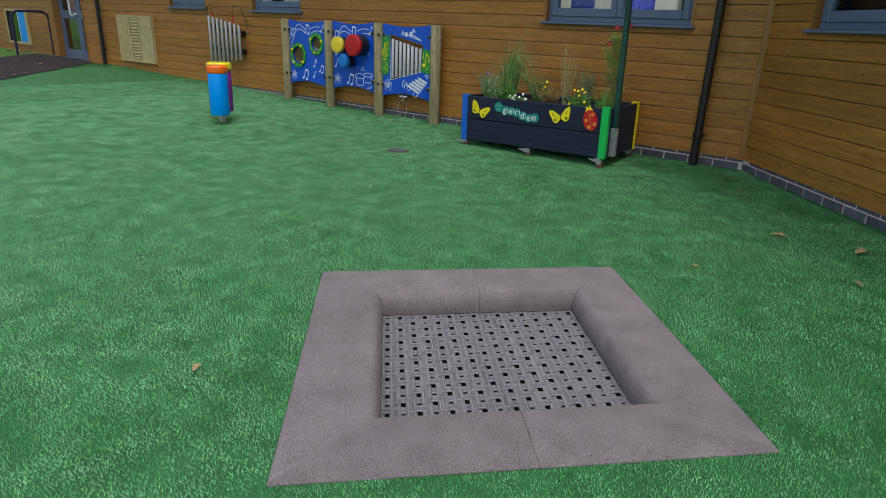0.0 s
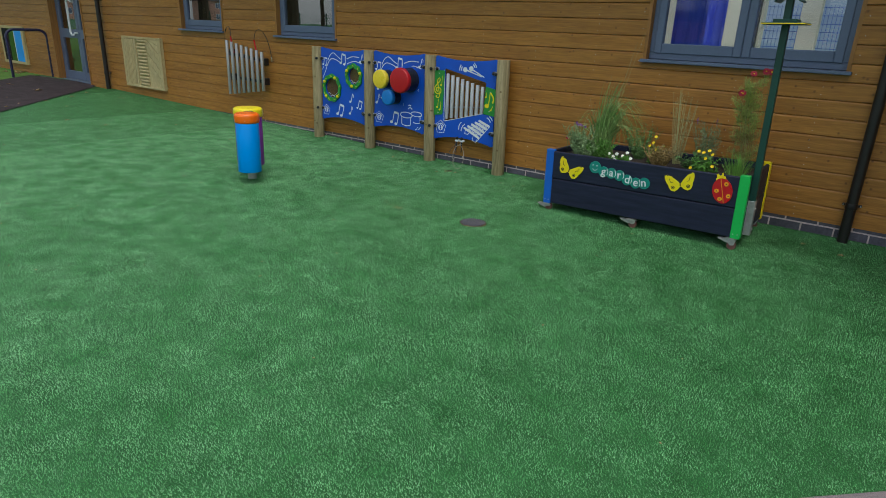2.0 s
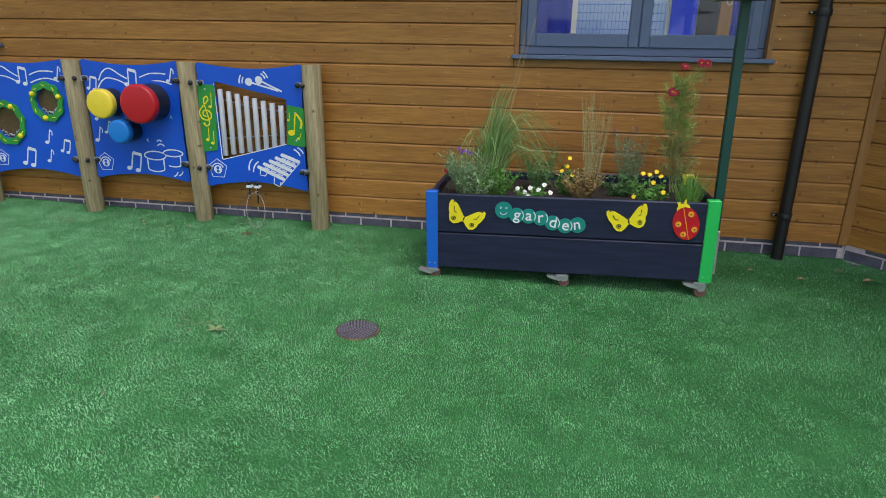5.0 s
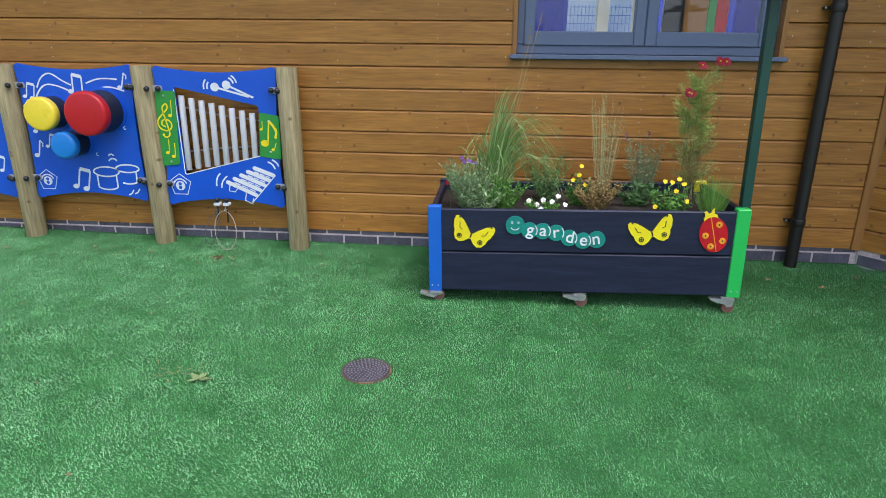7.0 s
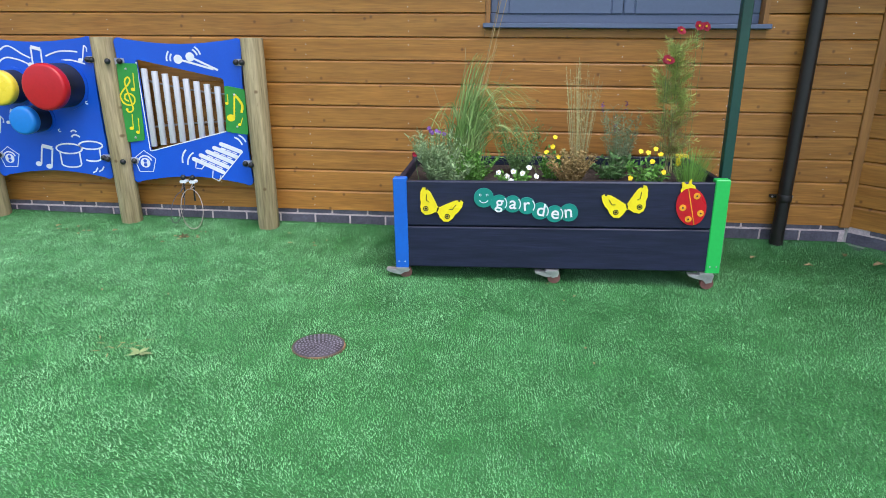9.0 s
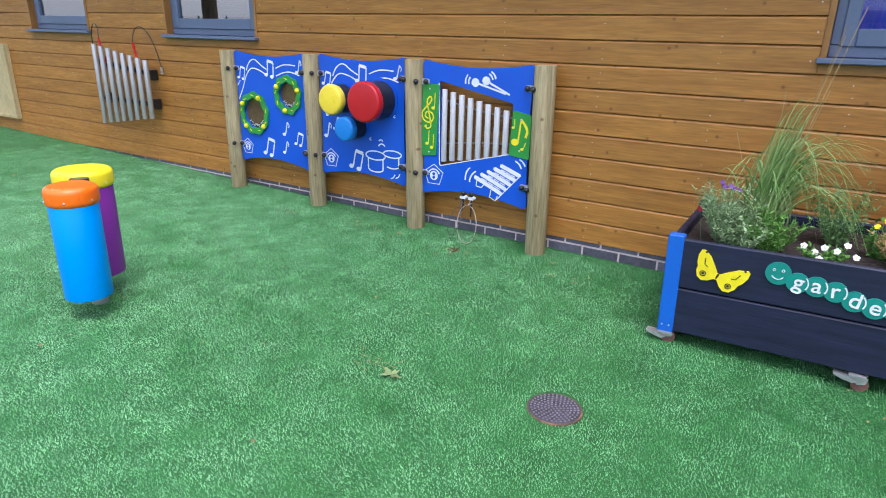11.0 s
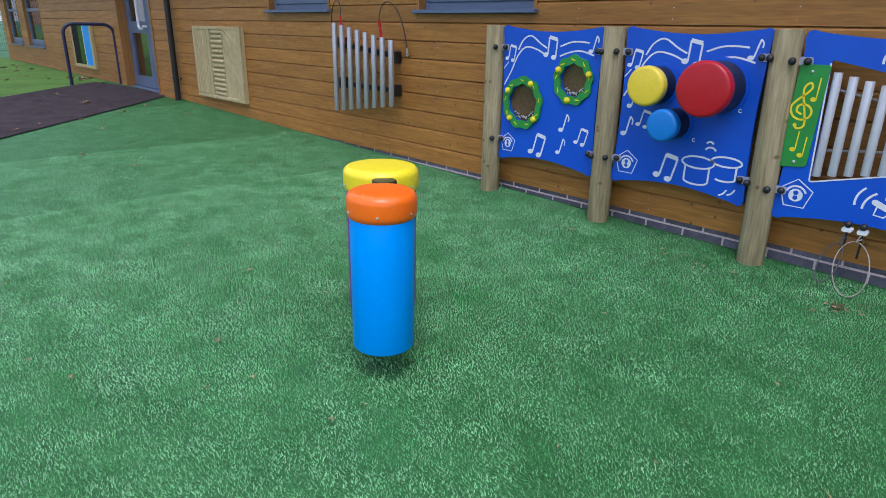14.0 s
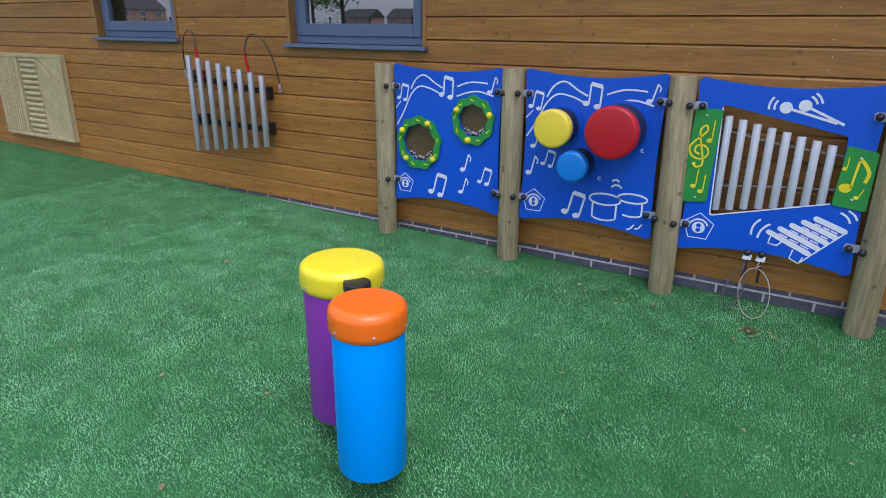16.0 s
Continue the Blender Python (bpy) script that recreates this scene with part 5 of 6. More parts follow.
for k in range(7):
    top = Vector((rng.uniform(-0.05, 0.14), rng.uniform(-0.06, 0.0), rng.uniform(0.52, 0.72)))
    foot = Vector((rng.uniform(-0.02, 0.02), rng.uniform(-0.02, 0.02), 0))
    way = [foot.lerp(top, t) + Vector((0.02 * math.sin(3 * t + k), 0, 0)) for t in (i / 8 for i in range(9))]
    stems.blade(way, 0.005, 0.002, Vector((1, 0.2, 0)).normalized())
    for _ in range(22):
        t = rng.uniform(0.10, 1.0) * 7.99
        p = way[int(t)].lerp(way[int(t) + 1], t % 1)
        twig = Vector((rng.choice((-1, 1)) * rng.uniform(0.2, 1), rng.uniform(-0.7, 0.4), rng.uniform(0.2, 0.9))).normalized()
        reach = rng.uniform(0.04, 0.13) * (1.15 - 0.45 * t / 8)
        stems.blade([p, p + twig * reach], 0.0015, 0.001, Vector((0, 0.3, 1)).normalized())
        for _ in range(55):
            c = p + twig * reach * rng.uniform(0.2, 1.05)
            d = (twig + rdir(rng) * 1.1).normalized()
            (low if t < 3.2 and rng.random() < 0.55 else high).leaf(c, d, rdir(rng), rng.uniform(0.022, 0.046), 0.0028)
tagged(stems.make("stem", F_PALE, cs), kind="stuff")
tagged(high.make("foliage", F_FEATH, cs), kind="stuff")
tagged(low.make("lower_foliage", F_BROWN, cs, "yellowing lower leaves"), kind="stuff")
flower_heads(cs, [(-0.005, -0.05, 0.725), (0.075, -0.06, 0.745), (0.110, -0.05, 0.742), (-0.06, -0.06, 0.59), (-0.05, -0.07, 0.585)], P_DRED, 0.024, M_YELLOW, 6, 7)
grass_clump(-2.745, 5.76, 300, 0.20, 0.50, foliage("chive_blade", (0.24, 0.44, 0.09), (0.16, 0.34, 0.06)), "small bright green chive-like clump", 0.35, 0.0038, 16)

# ---- wall chimes ----
wc = thing("wall_chimes", "eight long aluminium chime tubes mounted on the timber wall", "chimes", m=Matrix.Translation((-9.56, 6.235, 0)))
for z0, z1 in ((0.985, 0.900), (0.66, 0.648)):
    L = 0.90
    ang = math.atan2(z1 - z0, L)
    part("mounting_bar", box(0.0, 0.735, 0.03, 0.06, -0.020, 0.020, bev=0.004), M_BLACK, wc, m=Matrix.Translation((0, 0, z0)) @ Matrix.Rotation(-ang, 4, "Y"))
    for x, z in ((0.0, z0), (0.712, z1)):
        part("bracket", box(x - 0.03, x + 0.04, 0.055, 0.123, z - 0.045, z + 0.045, bev=0.006), M_BLACK, wc)
for k in range(8):
    x = 0.018 + 0.1075 * k
    zt, zb = 1.145 - 0.0165 * k, 0.428 + 0.0150 * k
    ct = part("tube", cyl(0.0215, zb, zt, 18, m=Matrix.Translation((x, 0, 0)), bev=0.002), M_CHIME, wc, smooth=True)
    for z in (0.985 - 0.0112 * k, 0.658):
        part("fixing", ball(0.012, (x, 0.026, z), n=6), M_BLACK, ct)
for x0, zh, ctl in ((0.108, 1.20, ((0.108, 1.20), (0.112, 1.37), (-0.16, 1.40), (-0.16, 1.03))), (0.625, 1.17, ((0.625, 1.17), (0.60, 1.37), (0.80, 1.37), (0.84, 0.97)))):
    be = thing("chime_beater", "red-handled beater on a looped black cable beside the wall chimes", "beater", "wall chime beaters", m=Matrix.Translation((-9.56, 6.235, 0)))
    part("handle", tube([(x0 + 0.03, -0.012 + 0.03, zh - 0.22), (x0 + 0.012, 0.008, zh - 0.10), (x0, 0.0, zh)], 0.010, 8), M_RED, be, "red handle", smooth=True)
    pts = []
    for t in (i / 18 for i in range(19)):
        w4 = ((1 - t) ** 3, 3 * t * (1 - t) ** 2, 3 * t * t * (1 - t), t ** 3)
        pts.append((sum(c[0] * k for c, k in zip(ctl, w4)), 0.10 * t, sum(c[1] * k for c, k in zip(ctl, w4))))
    part("cable", tube(pts, 0.0042, 6), M_BLACK, be, smooth=True)
    ex, ez = ctl[-1]
    part("swivel", tube([(ex, 0.10, ez), (ex, 0.10, ez - 0.03)], 0.009, 8), M_STEEL, be, "small steel swivel")
    part("eye_ring", tube([(ex + 0.012 * math.sin(a), 0.10, ez - 0.045 + 0.015 * math.cos(a)) for a in (2 * math.pi * i / 10 for i in range(11))], 0.003, 5), M_STEEL, be)
    part("screw", cyl(0.004, 0.0, 0.03, 8, m=Matrix.Translation((ex, 0.125, ez - 0.05)) @ Matrix.Rotation(radians(90), 4, "X")), M_STEEL, be)

# ---- rasp board ----
rb = thing("rasp_board", "pale timber sensory board with grooves, slats and diagonal boards", "wall board", m=Matrix.Translation((-12.63, WALLY - 0.052, 0.295)))
BW, BH = 1.21, 0.797
part("backing", box(0, BW, 0.022, 0.05, 0, BH), M_PALE, rb)
for a in (box(0, BW, 0.0, 0.022, 0, 0.035, bev=0.004), box(0, BW, 0.0, 0.022, BH - 0.035, BH, bev=0.004), box(0, 0.04, -0.002, 0.022, 0.035, BH - 0.035, bev=0.004), box(BW - 0.085, BW, -0.004, 0.022, 0.035, BH - 0.035, bev=0.004)):
    part("frame_rail", a, M_PALE, rb)
part("flat_rail", box(0.385, 0.445, -0.003, 0.022, 0.037, BH - 0.037, bev=0.003), M_PALE, rb)
for k in range(8):
    part("upright_slat", box(0.046 + 0.042 * k, 0.067 + 0.042 * k, -0.006, 0.022, 0.037, BH - 0.037, bev=0.007), M_PALE, rb)
for k in range(14):
    z = 0.06 + 0.052 * k
    part("half_round_slat", cyl(0.0215, -0.13 - 0.008 * (k % 3), 0.145, 14, bev=0.003, m=Matrix.Translation((0.612, 0.020, z)) @ Matrix.Rotation(radians(90), 4, "Y")), M_PALE, rb, smooth=True)
for k in range(7):
    c = 0.05 + 0.13 * k
    pts = [(0.775, c - 0.12), (1.16, c - 0.42), (1.16, c - 0.30), (0.775, c)]
    pts = [(x, min(max(z, 0.037), BH - 0.037)) for x, z in pts]
    if abs(pts[0][1] - pts[3][1]) + abs(pts[1][1] - pts[2][1]) > 0.02:
        if len({(round(x, 3), round(z, 3)) for x, z in pts}) == 4:
            part("diagonal_board", slab([(x, z + 0.001) for x, z in pts], [], 0.004 + 0.002 * (k % 2), 0.022), M_PALE, rb)
for k in (7, 8):
    c = 0.05 + 0.13 * k
    pts = [(0.775, min(c - 0.12, 0.785)), (1.16, c - 0.42), (1.16, c - 0.30), (0.775, 0.788)]
    part("diagonal_board", slab(pts, [], 0.004 + 0.002 * (k % 2), 0.022), M_PALE, rb)

# ---- door ----
door = thing("door_1", "grey-blue glazed double door with a white pull handle", "door", kind="structure", m=Matrix.Translation((-15.40, WALLY + 0.12, 0.20)))
DW = 1.35
for a in (box(0, 0.06, 0, 0.07, 0, 2.1), box(DW - 0.06, DW, 0, 0.07, 0, 2.1), box(0.06, DW - 0.06, 0, 0.07, 2.04, 2.1)):
    part("door_frame", a, M_PVC, door)
for x0, x1 in ((0.065, 0.86), (0.87, DW - 0.065)):
    bm = bmesh.new()
    for z0, z1 in ((0.01, 0.16), (0.77, 0.93), (1.93, 2.03)):
        box(x0 + 0.09, x1 - 0.09, 0.0, 0.05, z0, z1, bm=bm)
    box(x0, x0 + 0.09, 0.0, 0.05, 0.01, 2.03, bm=bm)
    box(x1 - 0.09, x1, 0.0, 0.05, 0.01, 2.03, bm=bm)
    lf = part("door_leaf", bm, M_PVC, door)
    for z0, z1 in ((0.16, 0.77), (0.93, 1.93)):
        p = part("pane", box(x0 + 0.09, x1 - 0.09, 0.02, 0.026, z0, z1), M_GLASS, lf, "clear glass pane")
        p.visible_shadow = False
    if x0 < 0.5:
        part("door_handle", tube([(x1 - 0.06, 0.0, 0.86), (x1 - 0.06, -0.05, 0.86), (x1 - 0.10, -0.055, 0.83), (x1 - 0.18, -0.055, 0.83), (x1 - 0.22, -0.055, 0.87), (x1 - 0.22, -0.055, 1.40), (x1 - 0.18, -0.055, 1.44), (x1 - 0.10, -0.055, 1.44), (x1 - 0.06, -0.05, 1.41), (x1 - 0.06, 0.0, 1.41)], 0.018, 8), M_WHITE, lf, "white pull handle", smooth=True)
part("door_sill", box(-0.0, DW, -0.10, 0.09, -0.12, 0.0), M_PVC, door)
for x in (0.0, DW):
    s = part("reveal", box(x - 0.02, x + 0.02, -0.13, -0.002, -0.06, 2.12), M_TRIM, door, "stained timber reveal")

# ---- colour board, hoop rail ----
cb = thing("colour_board", "framed board of black, green and blue strips on the wall", "wall board", m=Matrix.Translation((-17.92, WALLY - 0.045, 0.36)))
part("backing", box(0, 1.2, 0.02, 0.044, 0, 0.75), M_PALE, cb)
for a in (box(0, 1.2, 0.0, 0.022, 0, 0.05), box(0, 1.2, 0, 0.022, 0.70, 0.75), box(0, 0.07, 0, 0.022, 0.05, 0.70), box(1.1, 1.2, 0, 0.022, 0.05, 0.70)):
    part("frame_rail", a, M_PALE, cb)
for x0, x1, mt in ((0.075, 0.42, surf("black_strip", (0.012, 0.013, 0.012), rough=0.85, spec=0.2)), (0.425, 0.68, surf("dark_green_strip", (0.05, 0.13, 0.015), rough=0.8, spec=0.2)), (0.685, 0.715, M_WHITE), (0.72, 1.095, M_TUBE_B)):
    part("colour_strip", box(x0, x1, 0.008, 0.022, 0.052, 0.698), mt, cb)
M_RAIL = surf("dark_blue_rail", (0.02, 0.02, 0.075), (0.015, 0.015, 0.06), rough=0.35)
hp = thing("hoop_rail", "dark blue tubular steel hoop rail beside the door", "rail", m=Matrix.Translation((-15.74, 5.68, 0.23)))
H, LH = 0.85, 0.68
R = 0.14
flat = [(0, -0.1), (0, H - R)] + [(R - R * math.cos(radians(a)), H - R + R * math.sin(radians(a))) for a in range(15, 91, 15)]
flat += [(LH - y, z) for y, z in flat[::-1]]
pts = [(0.08 * y, y, z) for y, z in flat]
part("hoop", tube(pts, 0.024, 12), M_RAIL, hp, smooth=True)

# ---- rooms behind the windows ----
M_CURT_B = surf("blue_curtain", (0.06, 0.10, 0.75), (0.04, 0.06, 0.55), scale=4, rough=0.8, stretch=(20, 20, 1))
M_CURT_G = surf("green_curtain", (0.03, 0.18, 0.08), (0.02, 0.12, 0.06), scale=4, rough=0.8, stretch=(20, 20, 1))
M_CURT_R = surf("red_curtain", (0.45, 0.04, 0.04), (0.32, 0.03, 0.03), scale=4, rough=0.8, stretch=(20, 20, 1))
M_CREAM = surf("cream_panel", (0.74, 0.68, 0.56), (0.68, 0.62, 0.5), scale=4, rough=0.8)


def curtain(x0, x1, y, z0, z1, material, label):
    ob = thing("curtain", label, "curtain", "room curtains", m=Matrix.Translation((x0, y, z0)))
    n = max(8, int((x1 - x0) * 40))
    bm = bmesh.new()
    rows = [[bm.verts.new(((x1 - x0) * i / n, 0.022 * math.sin(i * 1.05) + 0.008 * math.sin(i * 2.3) + d, z)) for z, d in ((0, 0.0), (z1 - z0, 0.0))] for i in range(n + 1)]
    for a, b in zip(rows, rows[1:]):
        bm.faces.new((a[0], b[0], b[1], a[1]))
    part("drape", bm, material, ob, smooth=True)


curtain(-3.70, -3.42, WALLY + 0.45, 0.5, 2.5, M_CURT_B, "gathered blue curtain inside the window")
curtain(-2.40, -2.20, WALLY + 0.45, 0.5, 2.5, M_CURT_B, "gathered blue curtain inside the window")
curtain(-5.2, -4.5, 11.6, 0.5, 2.5, M_CURT_B, "gathered blue curtain at the far window")
for k, (x0, x1, mt, nm) in enumerate(((-2.04, -1.70, M_CURT_B, "purple-blue"), (-1.68, -1.42, M_BLACK, "black"), (-1.41, -1.11, M_TRIM, "brown"), (-1.10, -1.0, M_GREEN, "green"), (-0.99, -0.84, M_RED, "red"), (-0.83, -0.1, M_CURT_B, "blue"), (-4.15, -4.08, M_BLACK, "black"))):
    bd = thing("wall_strip", nm + " display strip on the far classroom wall", "display board", "wall strips", m=Matrix.Translation((x0, 11.76, 0.4)))
    part("sheet", box(0, x1 - x0, 0, 0.02, 0, 2.0), mt, bd)
curtain(-7.95, -7.62, WALLY + 0.45, 0.5, 2.5, M_CURT_G, "gathered dark green curtain inside the window")
curtain(-7.62, -7.45, WALLY + 0.45, 0.5, 2.5, M_CURT_R, "gathered dark red curtain inside the window")
curtain(-8.42, -8.30, WALLY + 0.45, 0.5, 2.5, M_CURT_B, "gathered blue curtain inside the window")
curtain(-10.3, -9.95, WALLY + 0.45, 0.5, 2.5, M_CREAM, "gathered pale curtain inside the window")
col = thing("room_pillar", "cream boxed pillar inside the classroom", "pillar", m=Matrix.Translation((-4.32, 11.5, 0.16)))
part("casing", box(-0.16, 0.16, -0.1, 0.1, 0, 2.45, bev=0.01), M_CREAM, col)
for s, mt, x in ((0, M_WHITE, 0.62), (1, M_PBLUE, 0.80), (2, M_RED, 1.05)):
    bd = thing("display_board", ("white", "blue", "red")[s] + " display board standing inside the bay window", "display board", "room display boards", m=BAY @ Matrix.Translation((x, 0.45, 0.16)))
    part("sheet", box(0, 0.17 if s < 2 else 0.6, 0, 0.02, 0, 1.9), mt, bd)

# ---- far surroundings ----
# Added emissive backdrop: its glow stands in for outdoor daylight and lights the rooms.
M_GLOW = bpy.data.materials.new("bright_distance")
M_GLOW.use_nodes = True
hz = M_GLOW.node_tree
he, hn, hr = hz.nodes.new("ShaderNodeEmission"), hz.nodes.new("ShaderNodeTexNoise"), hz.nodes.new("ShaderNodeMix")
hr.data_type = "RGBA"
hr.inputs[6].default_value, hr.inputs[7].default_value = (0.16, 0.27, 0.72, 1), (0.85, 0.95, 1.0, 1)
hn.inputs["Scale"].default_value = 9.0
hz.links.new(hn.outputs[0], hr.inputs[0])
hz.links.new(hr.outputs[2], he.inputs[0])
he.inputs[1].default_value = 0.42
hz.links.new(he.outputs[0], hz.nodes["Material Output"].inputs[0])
M_HOUSE = surf("red_house_brick", (0.60, 0.34, 0.27), (0.54, 0.29, 0.22), scale=3, rough=0.9, bump=0.4, bscale=40)
M_ROOF = surf("slate_roof", (0.10, 0.09, 0.09), (0.07, 0.065, 0.065), scale=4, rough=0.8, bump=0.4, bscale=30)
M_FOL = foliage("tree_leaf", (0.11, 0.22, 0.045), (0.15, 0.24, 0.06))
M_BARK = surf("bark", (0.10, 0.075, 0.05), (0.06, 0.045, 0.03), scale=6, rough=0.95, bump=0.8, bscale=25, stretch=(3, 3, 0.6))
M_MESH = surf("green_fence_steel", (0.01, 0.06, 0.035), rough=0.45)


def house(x, y, w, d, eave, turn=0.0):
    ho = thing("house", "red brick two-storey house with white windows and slate roof", "house", "far houses", m=Matrix.Translation((x, y, gz(x))) @ Matrix.Rotation(radians(turn), 4, "Z"))
    part("wall", box(0, w, -d, 0, -0.3, eave), M_HOUSE, ho)
    bm = bmesh.new()
    v = [bm.verts.new(p) for p in ((-0.3, -d - 0.4, eave - 0.1), (w + 0.3, -d - 0.4, eave - 0.1), (w + 0.3, 0.4, eave - 0.1), (-0.3, 0.4, eave - 0.1), (-0.3, -d / 2, eave + 2.6), (w + 0.3, -d / 2, eave + 2.6))]
    for f in ((0, 1, 5, 4), (2, 3, 4, 5), (0, 4, 3), (1, 2, 5), (0, 3, 2, 1)):
        bm.faces.new([v[i] for i in f])
    part("roof", bm, M_ROOF, ho)
    for z in (1.0, 3.6):
        for k in range(3):
            cx = w * (k + 0.5) / 3
            wi = part("window", box(cx - 0.75, cx + 0.75, 0.0, 0.05, z, z + 1.25), M_WHITE, ho, "white framed window")
            for s in (-1, 1):
                part("pane", box(cx + s * 0.36 - 0.29, cx + s * 0.36 + 0.29, 0.051, 0.06, z + 0.1, z + 1.15), M_PVC, wi)


for x, w in ((-190, 16), (-150, 12), (-131, 14), (-96, 12), (-70, 15), (-34, 12), (-8, 14)):
    house(x, -165, w, 8, 5.2)
for y in (-20, -48, -84):
    house(-150, y, 13, 8, 5.4, -90)


def tree(x, y, hgt, seed):
    rng = random.Random(seed)
    tr2 = thing("tree", "broadleaf tree with a loose green crown", "tree", "far trees", m=Matrix.Translation((x, y, gz(x))))
    bm = bmesh.new()
    tube([(0, 0, -0.2), (0.05, 0.02, hgt * 0.2), (0.0, 0.1, hgt * 0.45), (0.1, 0.0, hgt * 0.75)], 0.16, 8, bm)
    tips = []
    for k in range(9):
        a = rng.uniform(0, 6.28)
        z0 = hgt * rng.uniform(0.3, 0.6)
        e = Vector((math.cos(a) * hgt * 0.28, math.sin(a) * hgt * 0.28, z0 + hgt * rng.uniform(0.15, 0.35)))
        tube([(0.03, 0.03, z0), tuple(e * 0.5 + Vector((0, 0, z0 * 0.5))), tuple(e)], 0.05, 5, bm)
        tips.append(e)
    part("trunk", bm, M_BARK, tr2)
    q = Quads()
    for _ in range(40):
        c = rng.choice(tips) * rng.uniform(0.7, 1.1) + Vector((rng.gauss(0, 0.5), rng.gauss(0, 0.5), rng.gauss(0, 0.5)))
        for _ in range(55):
            q.leaf(c + Vector((rng.gauss(0, 0.35), rng.gauss(0, 0.35), rng.gauss(0, 0.3))), rdir(rng), rdir(rng), 0.24, 0.15)
    tagged(q.make("crown", M_FOL, tr2), kind="stuff")


# First two trees are unseen, added to shade the far end of the wall.
for i, (x, y, s) in enumerate(((-15.5, 0.6, 8.5), (-20.5, 0.0, 9.5), (-44, -26, 8.5), (-39, -31, 8), (-52, -42, 9), (-40, -58, 7.5), (-22, -60, 6), (6, -56, 7), (-46, 16, 7), (-44, 4, 6.5), (-45, 26, 8))):
    tree(x, y, s, 20 + i)

fn = thing("fence", "dark green welded mesh school fence", "fence", m=Matrix.Translation((0, 0, 0.05)))
for k in range(24):
    part("post", box(-45 + 2.5 * k - 0.03, -45 + 2.5 * k + 0.03, -16.03, -15.97, -0.1, 1.9), M_MESH, fn)
bm = bmesh.new()
for k in range(10):
    box(-45, 12.5, -16.003, -15.997, 0.1 + 0.19 * k, 0.106 + 0.19 * k, bm=bm)
for k in range(575):
    box(-45 + 0.1 * k, -45 + 0.1 * k + 0.005, -15.995, -15.99, 0.05, 1.85, bm=bm)
tagged(part("mesh_panel", bm, M_MESH, fn), kind="stuff")
fn2 = thing("fence", "dark green welded mesh school fence", "fence", m=Matrix.Translation((-26.6, 0, 0.2)))
for k in range(8):
    part("post", box(-0.03, 0.03, 4 + 1.6 * k - 0.03, 4 + 1.6 * k + 0.03, -0.1, 1.9), M_MESH, fn2)
bm = bmesh.new()
for k in range(10):
    box(-0.003, 0.003, 4, 15.2, 0.1 + 0.19 * k, 0.106 + 0.19 * k, bm=bm)
for k in range(224):
    box(0.004, 0.009, 4 + 0.05 * k, 4 + 0.05 * k + 0.005, 0.05, 1.85, bm=bm)
tagged(part("mesh_panel", bm, M_MESH, fn2), kind="stuff")
bd = part("backdrop", box(-30, 9, 21.0, 21.1, -0.2, 7.5), M_GLOW)
tagged(bd, "glowing backdrop standing in for daylight beyond the far classroom windows", "backdrop", kind="structure")
fn3 = thing("fence", "blue welded mesh fence beyond the classroom", "fence", m=Matrix.Translation((0, 15.5, 0.0)))
M_MESHB = surf("blue_fence_steel", (0.07, 0.14, 0.50), rough=0.45)
bm = bmesh.new()
for k in range(14):
    box(-13, 5, -0.004, 0.004, 0.15 * k + 0.1, 0.15 * k + 0.112, bm=bm)
for k in range(260):
    box(-13 + 0.07 * k, -13 + 0.07 * k + 0.008, 0.005, 0.012, 0.05, 2.1, bm=bm)
tagged(part("mesh_panel", bm, M_MESHB, fn3), kind="stuff")

# ---- fallen leaves and weeds ----
rng = random.Random(31)


def dry_leaf(x, y, s, turn, label="curled brown fallen leaf on the turf"):
    ob = thing("fallen_leaf", label, "leaf", "fallen leaves", m=Matrix.Translation((x, y, float(gz(x, y)) + 0.014)) @ Matrix.Rotation(turn, 4, "Z"))
    pts = [(0, 0), (0.25, 0.22), (0.42, 0.15), (0.55, 0.34), (0.72, 0.16), (1.0, 0.0), (0.72, -0.18), (0.52, -0.3), (0.42, -0.13), (0.22, -0.2)]
    bm = bmesh.new()
    vs = [bm.verts.new((s * (a - 0.5), s * b, s * (1.0 * b * b + 0.10 * math.sin(3 * a) + rng.uniform(0, 0.05)))) for a, b in pts]
    c = bm.verts.new((0, 0, 0.03 * s))
    for i in range(len(vs)):
        bm.faces.new((c, vs[i], vs[(i + 1) % len(vs)]))
    g2 = bmesh.ops.extrude_face_region(bm, geom=bm.faces[:])
    for v in g2["geom"]:
        if isinstance(v, bmesh.types.BMVert):
            v.co.z += 0.0012
    part("blade", bm, M_LEAF, ob)


